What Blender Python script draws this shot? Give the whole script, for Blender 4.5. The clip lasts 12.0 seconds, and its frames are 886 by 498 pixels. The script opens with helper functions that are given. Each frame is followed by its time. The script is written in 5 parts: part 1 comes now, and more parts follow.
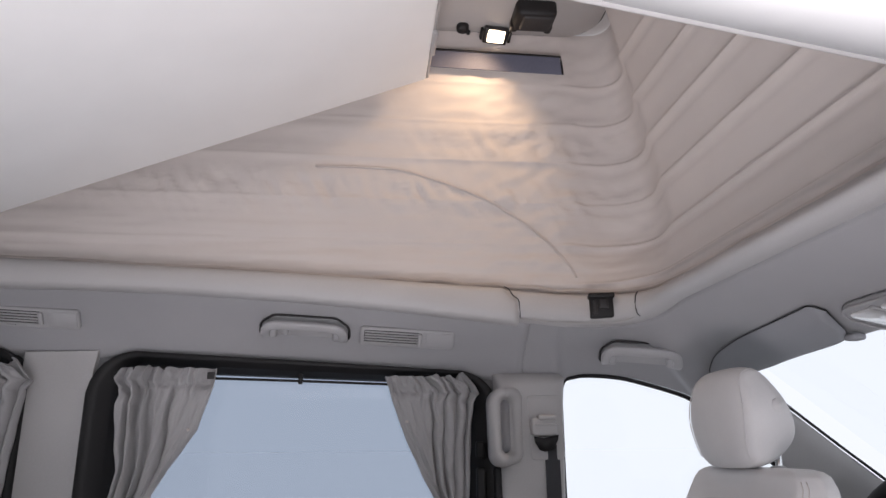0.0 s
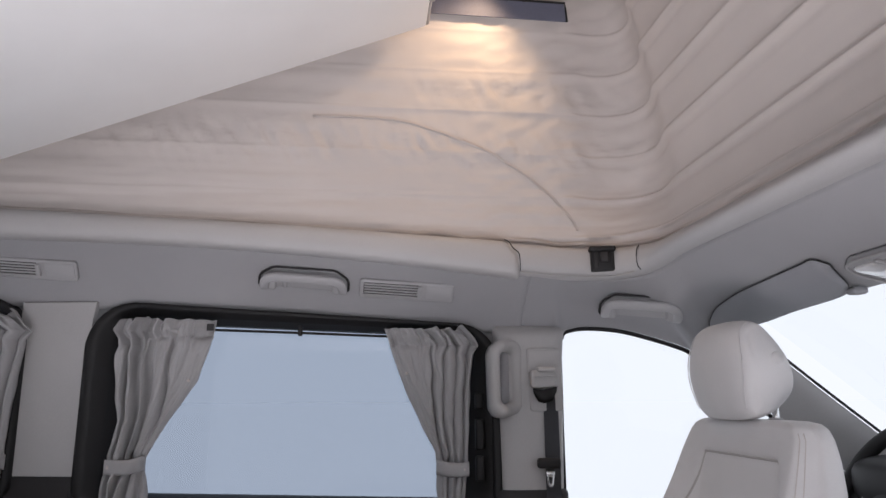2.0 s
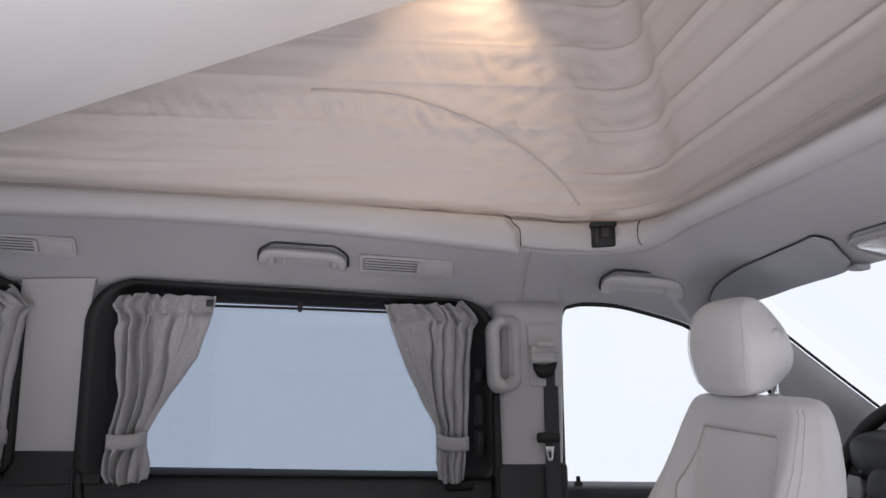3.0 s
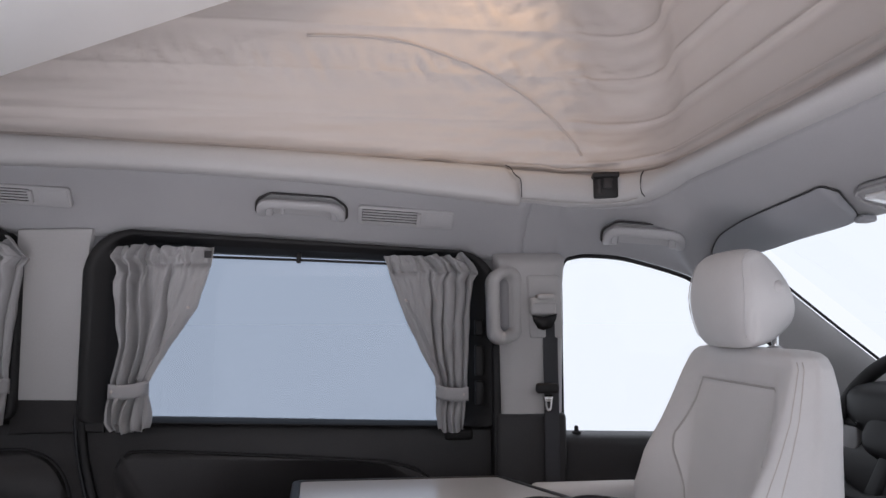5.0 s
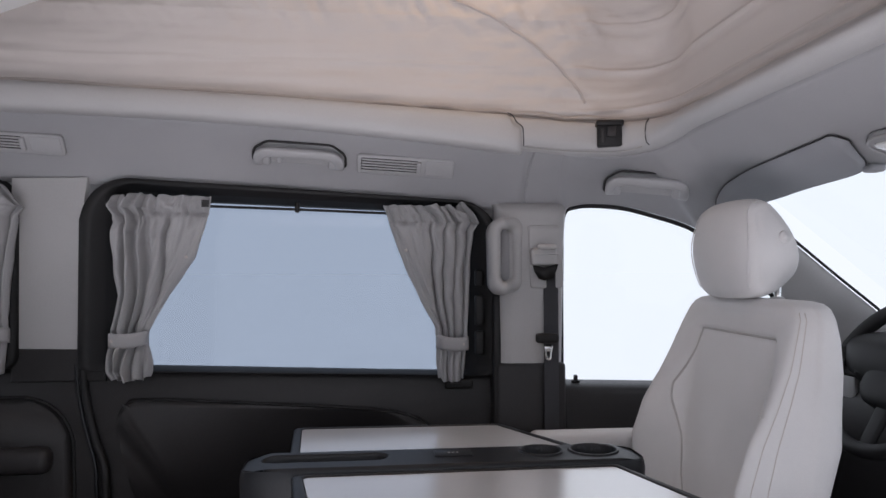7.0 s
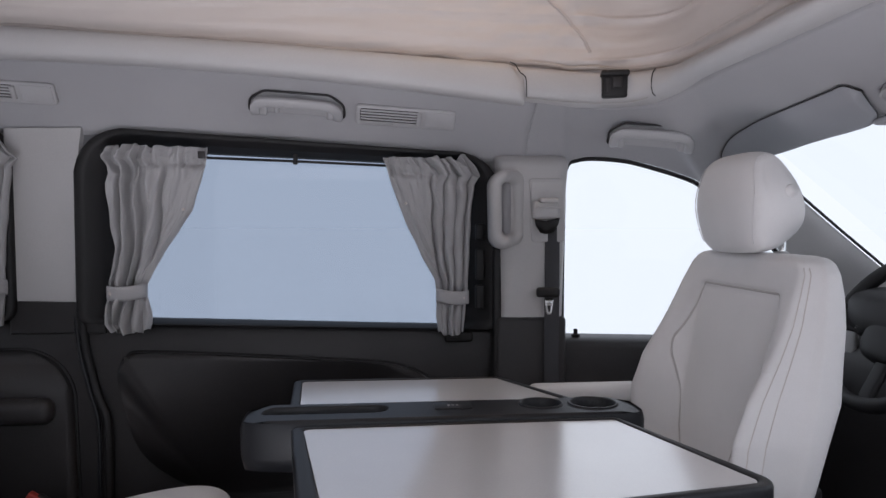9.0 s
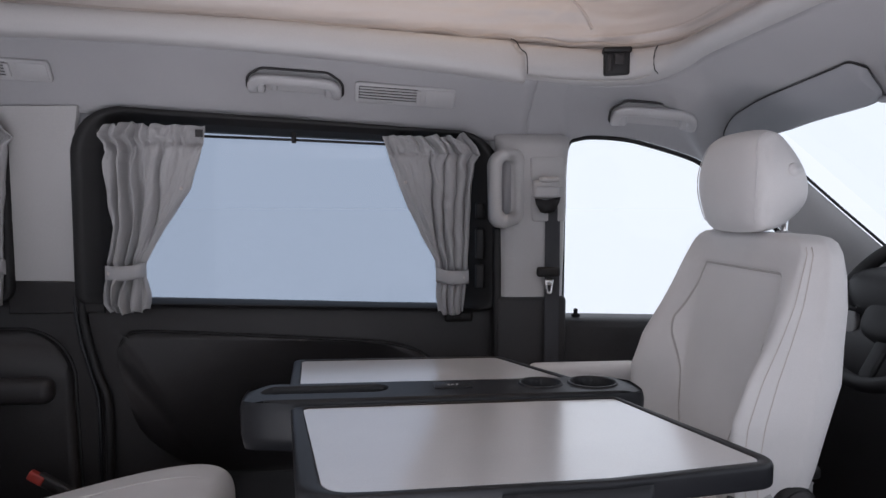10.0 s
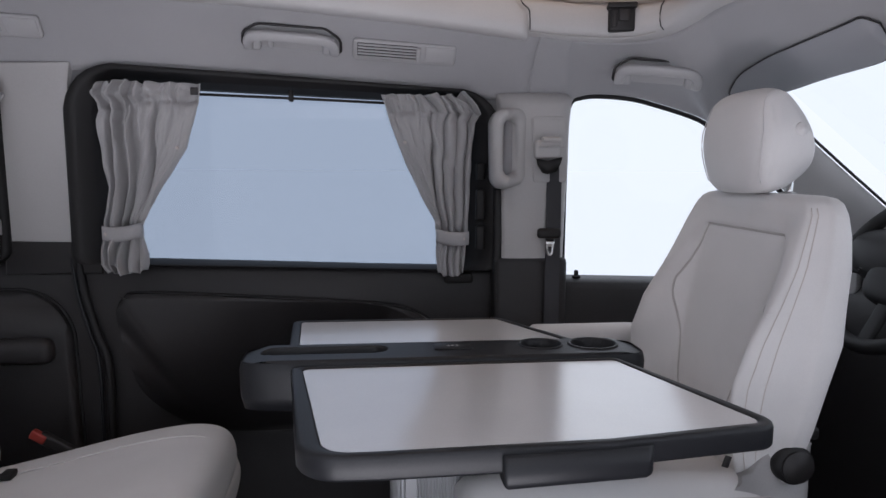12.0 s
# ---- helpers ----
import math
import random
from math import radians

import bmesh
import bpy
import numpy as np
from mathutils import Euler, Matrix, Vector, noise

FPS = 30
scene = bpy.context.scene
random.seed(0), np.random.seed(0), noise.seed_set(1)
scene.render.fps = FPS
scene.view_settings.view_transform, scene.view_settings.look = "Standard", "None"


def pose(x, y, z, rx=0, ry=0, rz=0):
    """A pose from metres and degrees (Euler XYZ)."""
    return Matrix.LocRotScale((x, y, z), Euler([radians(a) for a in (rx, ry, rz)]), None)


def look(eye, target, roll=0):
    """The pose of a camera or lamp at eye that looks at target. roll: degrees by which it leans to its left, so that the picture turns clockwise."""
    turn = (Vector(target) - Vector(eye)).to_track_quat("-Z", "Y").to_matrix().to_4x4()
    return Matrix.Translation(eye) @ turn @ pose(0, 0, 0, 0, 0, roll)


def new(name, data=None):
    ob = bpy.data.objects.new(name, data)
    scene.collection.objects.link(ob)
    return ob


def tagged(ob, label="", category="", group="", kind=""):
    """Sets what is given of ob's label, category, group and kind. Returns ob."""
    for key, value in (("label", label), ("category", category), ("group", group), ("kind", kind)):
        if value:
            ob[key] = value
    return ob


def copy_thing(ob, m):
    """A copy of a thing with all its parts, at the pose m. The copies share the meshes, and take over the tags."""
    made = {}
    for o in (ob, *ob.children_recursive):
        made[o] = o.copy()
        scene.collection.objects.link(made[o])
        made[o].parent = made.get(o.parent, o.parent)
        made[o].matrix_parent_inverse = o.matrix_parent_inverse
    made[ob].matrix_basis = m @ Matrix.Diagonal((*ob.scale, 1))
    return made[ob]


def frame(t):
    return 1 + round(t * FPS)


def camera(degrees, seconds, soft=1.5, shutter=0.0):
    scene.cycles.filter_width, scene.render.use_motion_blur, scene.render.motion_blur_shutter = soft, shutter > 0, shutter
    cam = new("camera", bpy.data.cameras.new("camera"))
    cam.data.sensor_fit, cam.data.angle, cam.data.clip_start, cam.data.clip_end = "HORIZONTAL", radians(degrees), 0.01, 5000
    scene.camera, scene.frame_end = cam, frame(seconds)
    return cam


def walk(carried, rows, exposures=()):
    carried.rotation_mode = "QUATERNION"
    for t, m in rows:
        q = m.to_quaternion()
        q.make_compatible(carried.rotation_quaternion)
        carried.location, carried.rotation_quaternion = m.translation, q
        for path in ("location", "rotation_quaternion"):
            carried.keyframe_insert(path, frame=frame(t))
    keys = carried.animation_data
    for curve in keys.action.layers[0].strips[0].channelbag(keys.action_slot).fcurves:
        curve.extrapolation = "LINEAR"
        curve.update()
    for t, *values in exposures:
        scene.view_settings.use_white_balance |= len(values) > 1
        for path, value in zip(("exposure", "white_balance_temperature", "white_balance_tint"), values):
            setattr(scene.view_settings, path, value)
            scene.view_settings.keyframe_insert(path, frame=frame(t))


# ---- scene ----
from mathutils.bvhtree import BVHTree

cam = camera(66.0, 12.0)
PATH = [
    (0, (0.007, -0.067, 1.015), (0.217, 1.841, 1.575), -0.5),
    (0.5, (0.006, -0.063, 1.012), (0.218, 1.851, 1.553), -0.4),
    (1, (0.006, -0.059, 1.014), (0.219, 1.864, 1.519), -0.4),
    (1.5, (0.008, -0.054, 1.016), (0.221, 1.879, 1.482), -0.4),
    (2, (0.007, -0.05, 1.015), (0.222, 1.891, 1.445), -0.3),
    (2.5, (0.013, -0.047, 1.021), (0.222, 1.904, 1.411), -0.3),
    (3, (0.011, -0.042, 1.022), (0.224, 1.915, 1.376), -0.3),
    (5, (0.018, -0.025, 1.026), (0.227, 1.953, 1.237), -0.2),
    (5.5, (0.017, -0.021, 1.027), (0.227, 1.96, 1.202), -0.1),
    (6, (0.018, -0.016, 1.027), (0.228, 1.968, 1.161), -0.1),
    (6.5, (0.017, -0.011, 1.026), (0.229, 1.975, 1.127), -0.1),
    (7, (0.018, -0.007, 1.026), (0.229, 1.981, 1.092), -0.1),
    (9, (0.019, 0.011, 1.024), (0.23, 1.999, 0.956), 0.1),
    (9.5, (0.02, 0.015, 1.024), (0.23, 2.001, 0.928), 0.1),
    (10, (0.02, 0.019, 1.022), (0.231, 2.003, 0.896), 0.1),
    (10.5, (0.021, 0.023, 1.021), (0.231, 2.005, 0.866), 0.1),
    (11, (0.021, 0.026, 1.019), (0.231, 2.007, 0.836), 0.1),
    (11.5, (0.021, 0.03, 1.018), (0.232, 2.008, 0.809), 0.1),
    (12, (0.021, 0.033, 1.018), (0.232, 2.008, 0.782), 0.2),
]
walk(cam, [(t, look(eye, target, roll)) for t, eye, target, roll in PATH],
     exposures=[(0.0, 0.0, 6600, 17), (12.0, 0.0, 6350, 17)])

# ---- world and light: a white, evenly lit studio outside the van ----
world = bpy.data.worlds.new("studio")
world.use_nodes = True
scene.world = world
bgn = world.node_tree.nodes["Background"]
bgn.inputs[0].default_value = (0.85, 0.93, 1.0, 1)
bgn.inputs[1].default_value = 1.06

# unseen area lamp added outside the open sliding door, as studio floor bounce
key = new("door_light", bpy.data.lights.new("door_light", "AREA"))
key.data.shape, key.data.size, key.data.size_y = "RECTANGLE", 1.2, 0.8
key.data.energy, key.data.color = 20.3, (0.97, 0.97, 1.0)
key.matrix_world = look((0.08, -0.30, 0.05), (0.18, 0.16, 1.2))
key.data.spread = radians(105)
# the lit reading lamp's beam down the tent
beam = new("lamp_beam", bpy.data.lights.new("lamp_beam", "SPOT"))
beam.data.energy, beam.data.color = 4.8, (1.0, 0.72, 0.44)
beam.data.spot_size, beam.data.spot_blend, beam.data.shadow_soft_size = radians(116), 0.75, 0.02
beam.matrix_world = look((0.316, 1.40, 2.050), (0.18, 1.585, 1.66))


# ---- materials ----
def material(name, base, rough=0.6, metal=0.0, grain=0.0, grain_scale=400.0, stain=0.0, stain_scale=6.0, bump=0.0,
             bump_scale=600.0, sheen=0.0, weave=False, spec=0.5):
    m = bpy.data.materials.new(name)
    m.use_nodes = True
    nt = m.node_tree
    b = nt.nodes["Principled BSDF"]
    b.inputs["Roughness"].default_value, b.inputs["Metallic"].default_value = rough, metal
    b.inputs["Specular IOR Level"].default_value = spec
    b.inputs["Sheen Weight"].default_value = sheen
    co = nt.nodes.new("ShaderNodeTexCoord")
    col = None
    for scale, amount, detail in ((grain_scale, grain, 2.0), (stain_scale, stain, 5.0)):
        if amount <= 0:
            continue
        n = nt.nodes.new("ShaderNodeTexNoise")
        n.inputs["Scale"].default_value, n.inputs["Detail"].default_value = scale, detail
        nt.links.new(co.outputs["Object"], n.inputs["Vector"])
        r = nt.nodes.new("ShaderNodeMapRange")
        r.inputs["From Min"].default_value, r.inputs["From Max"].default_value = 0.3, 0.7
        r.inputs["To Min"].default_value, r.inputs["To Max"].default_value = 1 - amount, 1 + amount
        nt.links.new(n.outputs["Fac"], r.inputs["Value"])
        x = nt.nodes.new("ShaderNodeVectorMath")
        x.operation = "SCALE"
        if col is None:
            x.inputs[0].default_value = base
        else:
            nt.links.new(col, x.inputs[0])
        nt.links.new(r.outputs["Result"], x.inputs["Scale"])
        col = x.outputs["Vector"]
    if col is None:
        b.inputs["Base Color"].default_value = (*base, 1)
    else:
        nt.links.new(col, b.inputs["Base Color"])
    if bump > 0:
        if weave:
            n = nt.nodes.new("ShaderNodeTexVoronoi")
            out = n.outputs["Distance"]
        else:
            n = nt.nodes.new("ShaderNodeTexNoise")
            n.inputs["Detail"].default_value = 3
            out = n.outputs["Fac"]
        n.inputs["Scale"].default_value = bump_scale
        nt.links.new(co.outputs["Object"], n.inputs["Vector"])
        bu = nt.nodes.new("ShaderNodeBump")
        bu.inputs["Strength"].default_value, bu.inputs["Distance"].default_value = bump, 0.001
        nt.links.new(out, bu.inputs["Height"])
        nt.links.new(bu.outputs["Normal"], b.inputs["Normal"])
    return m


def glass_material(name, tint, gloss=0.03):
    m = bpy.data.materials.new(name)
    m.use_nodes = True
    nt = m.node_tree
    nt.nodes.remove(nt.nodes["Principled BSDF"])
    tr, gl, mix = (nt.nodes.new("ShaderNodeBsdf" + k) if k != "Mix" else nt.nodes.new("ShaderNodeMixShader") for k in ("Transparent", "Glossy", "Mix"))
    tr.inputs[0].default_value = (*tint, 1)
    gl.inputs["Roughness"].default_value = 0.02
    mix.inputs[0].default_value = gloss
    nt.links.new(tr.outputs[0], mix.inputs[1])
    nt.links.new(gl.outputs[0], mix.inputs[2])
    nt.links.new(mix.outputs[0], nt.nodes["Material Output"].inputs[0])
    return m


def glow_material(name, colour, strength):
    m = bpy.data.materials.new(name)
    m.use_nodes = True
    b = m.node_tree.nodes["Principled BSDF"]
    b.inputs["Base Color"].default_value = (*colour, 1)
    b.inputs["Emission Color"].default_value = (*colour, 1)
    b.inputs["Emission Strength"].default_value = strength
    return m


STUDIO = material("studio_floor", (0.995, 0.995, 0.995), 0.95, stain=0.004, stain_scale=0.4, spec=0.0)
TRIM = material("light_trim", (0.47, 0.455, 0.45), 0.55, grain=0.03, stain=0.03, bump=0.15)
LINER = material("headliner_cloth", (0.37, 0.362, 0.370), 0.9, grain=0.06, grain_scale=900, stain=0.03, bump=0.3, bump_scale=1100, sheen=0.1)
VISOR = material("visor_cloth", (0.33, 0.33, 0.345), 0.85, grain=0.05, grain_scale=900, stain=0.03, bump=0.25, bump_scale=1100)
FITTING = material("moulded_fitting", (0.43, 0.42, 0.425), 0.5, grain=0.03, stain=0.03, bump=0.15)
DARK = material("dark_plastic", (0.024, 0.0215, 0.022), 0.5, grain=0.15, stain=0.15, bump=0.35, bump_scale=900, spec=0.45)
BLACK = material("black_rubber", (0.007, 0.006, 0.0065), 0.6, stain=0.15, bump=0.1)
TENT = material("tent_fabric", (0.555, 0.50, 0.468), 0.85, grain=0.04, grain_scale=1200, stain=0.05, stain_scale=4, bump=0.25, bump_scale=1500, sheen=0.1)
tn = TENT.node_tree
tl, tm = tn.nodes.new("ShaderNodeBsdfTranslucent"), tn.nodes.new("ShaderNodeMixShader")
tl.inputs[0].default_value = (0.62, 0.54, 0.50, 1)
tm.inputs[0].default_value = 0.13
tn.links.new(tn.nodes["Principled BSDF"].outputs[0], tm.inputs[1])
tn.links.new(tl.outputs[0], tm.inputs[2])
tn.links.new(tm.outputs[0], tn.nodes["Material Output"].inputs[0])
BEDWHITE = material("bed_board", (0.88, 0.877, 0.87), 0.45, stain=0.02, bump=0.05)
CEIL = material("roof_lining", (0.46, 0.44, 0.43), 0.7, grain=0.03, stain=0.04, bump=0.15)
CLOTH = material("curtain_cloth", (0.40, 0.39, 0.392), 0.9, grain=0.08, grain_scale=1500, stain=0.04, bump=0.4, bump_scale=1800, weave=True, sheen=0.2)
LEATHER = material("seat_upholstery", (0.66, 0.64, 0.635), 0.62, grain=0.03, grain_scale=700, stain=0.04, stain_scale=9, bump=0.25, bump_scale=900, weave=True, sheen=0.15)
SUEDE = material("seat_centre", (0.72, 0.70, 0.695), 0.85, grain=0.05, grain_scale=1200, stain=0.04, bump=0.3, bump_scale=1500, sheen=0.3)
# darker tone that paints shade into the panel groove and under the rim
SEAM = material("shaded_seam", (0.47, 0.445, 0.43), 0.9, grain=0.05)
THREAD = material("seam_thread", (0.56, 0.51, 0.48), 0.9)
SHELLGREY = material("seat_side_plastic", (0.37, 0.36, 0.36), 0.5, grain=0.03, stain=0.03, bump=0.2)
TABLETOP = material("table_laminate", (0.70, 0.68, 0.67), 0.24, grain=0.02, stain=0.03, stain_scale=5, bump=0.02, spec=0.8)
tb_ = TABLETOP.node_tree.nodes["Principled BSDF"].inputs
tb_["Coat Weight"].default_value, tb_["Coat Roughness"].default_value, tb_["Coat IOR"].default_value = 1.0, 0.16, 2.8
TABLERIM = material("table_rim", (0.013, 0.0135, 0.016), 0.42, grain=0.1, stain=0.08, bump=0.15, spec=0.35)
ALU = material("brushed_aluminium", (0.45, 0.45, 0.46), 0.45, metal=0.35, stain=0.05, bump=0.1)
CHROME = material("chrome", (0.75, 0.75, 0.75), 0.15, metal=1.0)
WEB = material("belt_webbing", (0.05, 0.05, 0.055), 0.8, grain=0.15, grain_scale=1500, bump=0.5, bump_scale=1600, weave=True)
RED = material("red_button", (0.30, 0.03, 0.02), 0.5, stain=0.05)
CARPET = material("floor_covering", (0.035, 0.034, 0.035), 0.9, grain=0.25, grain_scale=500, stain=0.1, bump=0.6, bump_scale=700)
TINTED = glass_material("tinted_glass", (0.60, 0.640, 0.69), 0.02)
CLEAR = glass_material("clear_glass", (0.96, 0.975, 0.98), 0.015)
MESHWIN = material("vent_gauze", (0.12, 0.125, 0.17), 0.5, grain=0.1, stain=0.15)
GLOW = glow_material("lamp_lens", (1.0, 0.78, 0.54), 7.0)


# ---- mesh helpers ----
def link_bm(name, bm, mat, parent=None, label="", smooth=True, kind=""):
    bmesh.ops.recalc_face_normals(bm, faces=bm.faces)
    me = bpy.data.meshes.new(name)
    bm.to_mesh(me)
    bm.free()
    me.materials.append(mat)
    if smooth:
        me.polygons.foreach_set("use_smooth", [True] * len(me.polygons))
    ob = new(name, me)
    if parent is not None:
        ob.parent = parent
    return tagged(ob, label, kind=kind)


def part(name, bm, mat, parent, label="", smooth=True):
    return link_bm(name, bm, mat, parent, label, smooth)


def empty(name, label, category, group="", at=(0, 0, 0)):
    ob = new(name)
    ob.empty_display_size = 0.05
    ob.location = at
    return tagged(ob, label, category, group)


def grid(rows, closed_u=False, closed_v=False):
    """A sheet through rows of points; closed_u joins each row's ends, closed_v the last row to the first."""
    bm = bmesh.new()
    vs = [[bm.verts.new(p) for p in r] for r in rows]
    n, m = len(rows), len(rows[0])
    for i in range(n if closed_v else n - 1):
        for j in range(m if closed_u else m - 1):
            a, b, c, d = vs[i][j], vs[i][(j + 1) % m], vs[(i + 1) % n][(j + 1) % m], vs[(i + 1) % n][j]
            bm.faces.new((a, b, c, d))
    return bm


def cap(bm, ring):
    """Closes the loft's first and last ring of that many points."""
    bm.verts.ensure_lookup_table()
    n = len(bm.verts)
    bm.faces.new([bm.verts[i] for i in range(ring)])
    bm.faces.new([bm.verts[n - ring + i] for i in range(ring)])
    return bm


def rbox(c, s, r=0.004, seg=2, m=None, bm=None):
    bm2 = bmesh.new()
    bmesh.ops.create_cube(bm2, size=1, matrix=Matrix.Diagonal((*s, 1)))
    if r > 0:
        bmesh.ops.bevel(bm2, geom=bm2.edges[:], offset=min(r, min(s) * 0.49), segments=seg, affect="EDGES", profile=0.5)
    bmesh.ops.transform(bm2, matrix=Matrix.Translation(c) @ (m or Matrix()), verts=bm2.verts)
    if bm is None:
        return bm2
    me = bpy.data.meshes.new("tmp")
    bm2.to_mesh(me)
    bm2.free()
    bm.from_mesh(me)
    bpy.data.meshes.remove(me)
    return bm


def prism(outline, place, depth, bevel=0.003, seg=2):
    """An outline of (u, v) pairs, placed by place(u, v, w), w from 0 to depth, with rounded edges at w = depth."""
    bm = bmesh.new()
    bot = [bm.verts.new(place(u, v, 0)) for u, v in outline]
    top = [bm.verts.new(place(u, v, depth)) for u, v in outline]
    n = len(outline)
    bm.faces.new(bot)
    f = bm.faces.new(top)
    for i in range(n):
        bm.faces.new((bot[i], bot[(i + 1) % n], top[(i + 1) % n], top[i]))
    if bevel > 0:
        bmesh.ops.bevel(bm, geom=list(f.edges), offset=bevel, segments=seg, affect="EDGES", profile=0.5)
    return bm


def tube(path, r, n=8, closed=False, flat=1.0):
    pts = [Vector(p) for p in path]
    rows, k = [], len(pts)
    up = Vector((0.03, 0.02, 1))
    for i, p in enumerate(pts):
        a = pts[(i - 1) % k] if closed or i else p
        b = pts[(i + 1) % k] if closed or i < k - 1 else p
        d = (b - a).normalized()
        s = d.cross(up)
        s = s.normalized() if s.length > 1e-3 else Vector((1, 0, 0))
        t = s.cross(d).normalized()
        rows.append([p + r * (math.cos(q) * s + math.sin(q) * t * flat) for q in (2 * math.pi * j / n for j in range(n))])
    bm = grid(rows, closed_u=True, closed_v=closed)
    return bm if closed else cap(bm, n)


def smooth_path(pts, n=8):
    """A Catmull-Rom curve through the points."""
    P = [Vector(p) for p in pts]
    P = [2 * P[0] - P[1]] + P + [2 * P[-1] - P[-2]]
    out = []
    for i in range(1, len(P) - 2):
        for j in range(n):
            t = j / n
            a, b, c, d = P[i - 1], P[i], P[i + 1], P[i + 2]
            out.append(0.5 * (2 * b + (c - a) * t + (2 * a - 5 * b + 4 * c - d) * t * t + (3 * b - a - 3 * c + d) * t ** 3))
    return out + [P[-2]]


def rounded(corners, radii, n=6):
    """A polygon with rounded corners, n + 1 points a corner."""
    C = [Vector(c) for c in corners]
    out, k = [], len(C)
    for i, c in enumerate(C):
        a, b = (C[i - 1] - c).normalized(), (C[(i + 1) % k] - c).normalized()
        r = radii[i] if isinstance(radii, (list, tuple)) else radii
        ang = math.acos(max(-1, min(1, a.dot(b))))
        cut = r / math.tan(ang / 2)
        p, q = c + a * cut, c + b * cut
        for j in range(n + 1):
            t = j / n
            x = (1 - t) ** 2 * p + 2 * t * (1 - t) * (c * 0.72 + (p + q) * 0.14) + t * t * q
            out.append((x[0], x[1]))
    return out


def blob(c, s, e=0.5, nu=28, nv=18, squash=None):
    """A superellipsoid; e from 0.2 (boxy) to 1 (round)."""
    def sp(v, p):
        return math.copysign(abs(v) ** p, v)
    rows = []
    for i in range(nv + 1):
        a = -math.pi / 2 + math.pi * i / nv
        a = max(-math.pi / 2 + 0.02, min(math.pi / 2 - 0.02, a))
        rows.append([])
        for j in range(nu):
            b = 2 * math.pi * j / nu
            p = Vector((s[0] * sp(math.cos(a), e) * sp(math.cos(b), e), s[1] * sp(math.cos(a), e) * sp(math.sin(b), e), s[2] * sp(math.sin(a), e)))
            rows[-1].append((squash(p) if squash else p) + Vector(c))
    return cap(grid(rows, closed_u=True), nu)


def solidify(ob, t, offset=-1):
    m = ob.modifiers.new("thick", "SOLIDIFY")
    m.thickness, m.offset = t, offset
    return ob


def shell(ob, t):
    """Thickens a sheet away from the cabin."""
    me = ob.data
    s = sum((Vector((0.1, 0.9, 1.0)) - p.center).dot(p.normal) * p.area for p in me.polygons)
    if s < 0:
        me.flip_normals()
    return solidify(ob, t, -1)


def subsurf(ob, n=2):
    m = ob.modifiers.new("round", "SUBSURF")
    m.levels = m.render_levels = n
    return ob


def lerp(xs, ys, x):
    return float(np.interp(x, xs, ys))


def sstep(a, b, x):
    t = max(0.0, min(1.0, (x - a) / (b - a)))
    return t * t * (3 - 2 * t)


# ---- the plan: lines along the window wall (x runs to the van's front) ----
def rail_bottom(x):
    if x < -0.806:
        return 1.391 - 0.03 * (x + 0.806)
    if x < 0.344:
        return 1.391 - 0.0306 * (x + 0.806) - 0.0511 * (x + 0.806) * (x + 0.316)
    return lerp((0.344, 0.45, 0.7), (1.317, 1.308, 1.30), x)


def rail_top(x):
    return lerp((-1.8, -0.815, -0.19, 0.347, 0.7), (1.475, 1.445, 1.421, 1.391, 1.372), x)


def frame_top(x):
    return lerp((-1.8, -0.55, -0.2, 0.27, 0.34), (1.285, 1.252, 1.246, 1.206, 1.198), x)


def sill(x):
    return 0.782 - 0.028 * x


def near_edge(x):
    """The roof opening's edge on the door side."""
    return lerp((-1.8, -0.3, 0.5, 1.0), (0.22, 0.22, 0.381, 0.40), x)


# ---- structure ----
bm = bmesh.new()
bmesh.ops.create_grid(bm, x_segments=2, y_segments=2, size=400, matrix=Matrix.Translation((0, 0, -0.55)))
link_bm("ground", bm, STUDIO, label="pale seamless studio floor round the van", kind="structure")

link_bm("underbody", rbox((-0.05, 0.88, -0.295), (3.5, 1.60, 0.50), 0.03, 2), DARK, label="dark van underbody", kind="structure", smooth=False)
link_bm("floor", rbox((-0.2, 0.86, -0.02), (3.6, 1.72, 0.04), 0.0), CARPET, label="dark carpeted van floor", kind="structure", smooth=False)

# dark lower wall with a ledge under the windows
rows = []
xs = [-1.8 + 2.3 * i / 46 for i in range(47)]
for dz, y in ((0.0, 1.735), (0.0, 1.705), (-0.006, 1.694), (-0.02, 1.688), (-0.05, 1.684), (-0.1, 1.682), (-0.3, 1.676), (-0.5, 1.668), (-0.70, 1.66), (-0.772, 1.655)):
    rows.append([(x, y, max(0.0, sill(x) + dz)) for x in xs])
shell(link_bm("wall_left", grid(rows), DARK, label="dark grey plastic side wall lining below the windows", kind="structure"), 0.03)

# headliner between roof rail and windows
HL_X = [-1.8 + 0.05 * i for i in range(43)] + [0.36, 0.385, 0.405]
rows = []
for s in (0, 0.15, 0.35, 0.6, 0.8, 0.93, 1.0):
    row = []
    for x in sorted(HL_X):
        a, b = Vector((x, 1.568, rail_bottom(x))), Vector((x, 1.688, frame_top(x) - 0.02))
        p = a.lerp(b, s)
        p.y += 0.016 * math.sin(math.pi * s)
        p.z += 0.012 * math.sin(math.pi * s)
        row.append(p)
    rows.append(row)
shell(link_bm("headliner_side", grid(rows), LINER, label="light grey cloth headliner above the side windows", kind="structure"), 0.02)

# front headliner: one sheet from the roof opening's rim to the door window, the windscreen corner and the windscreen's top
def screen_top(y):
    return 1.200 + 0.035 * (1 - ((y - 0.88) / 0.72) ** 2)


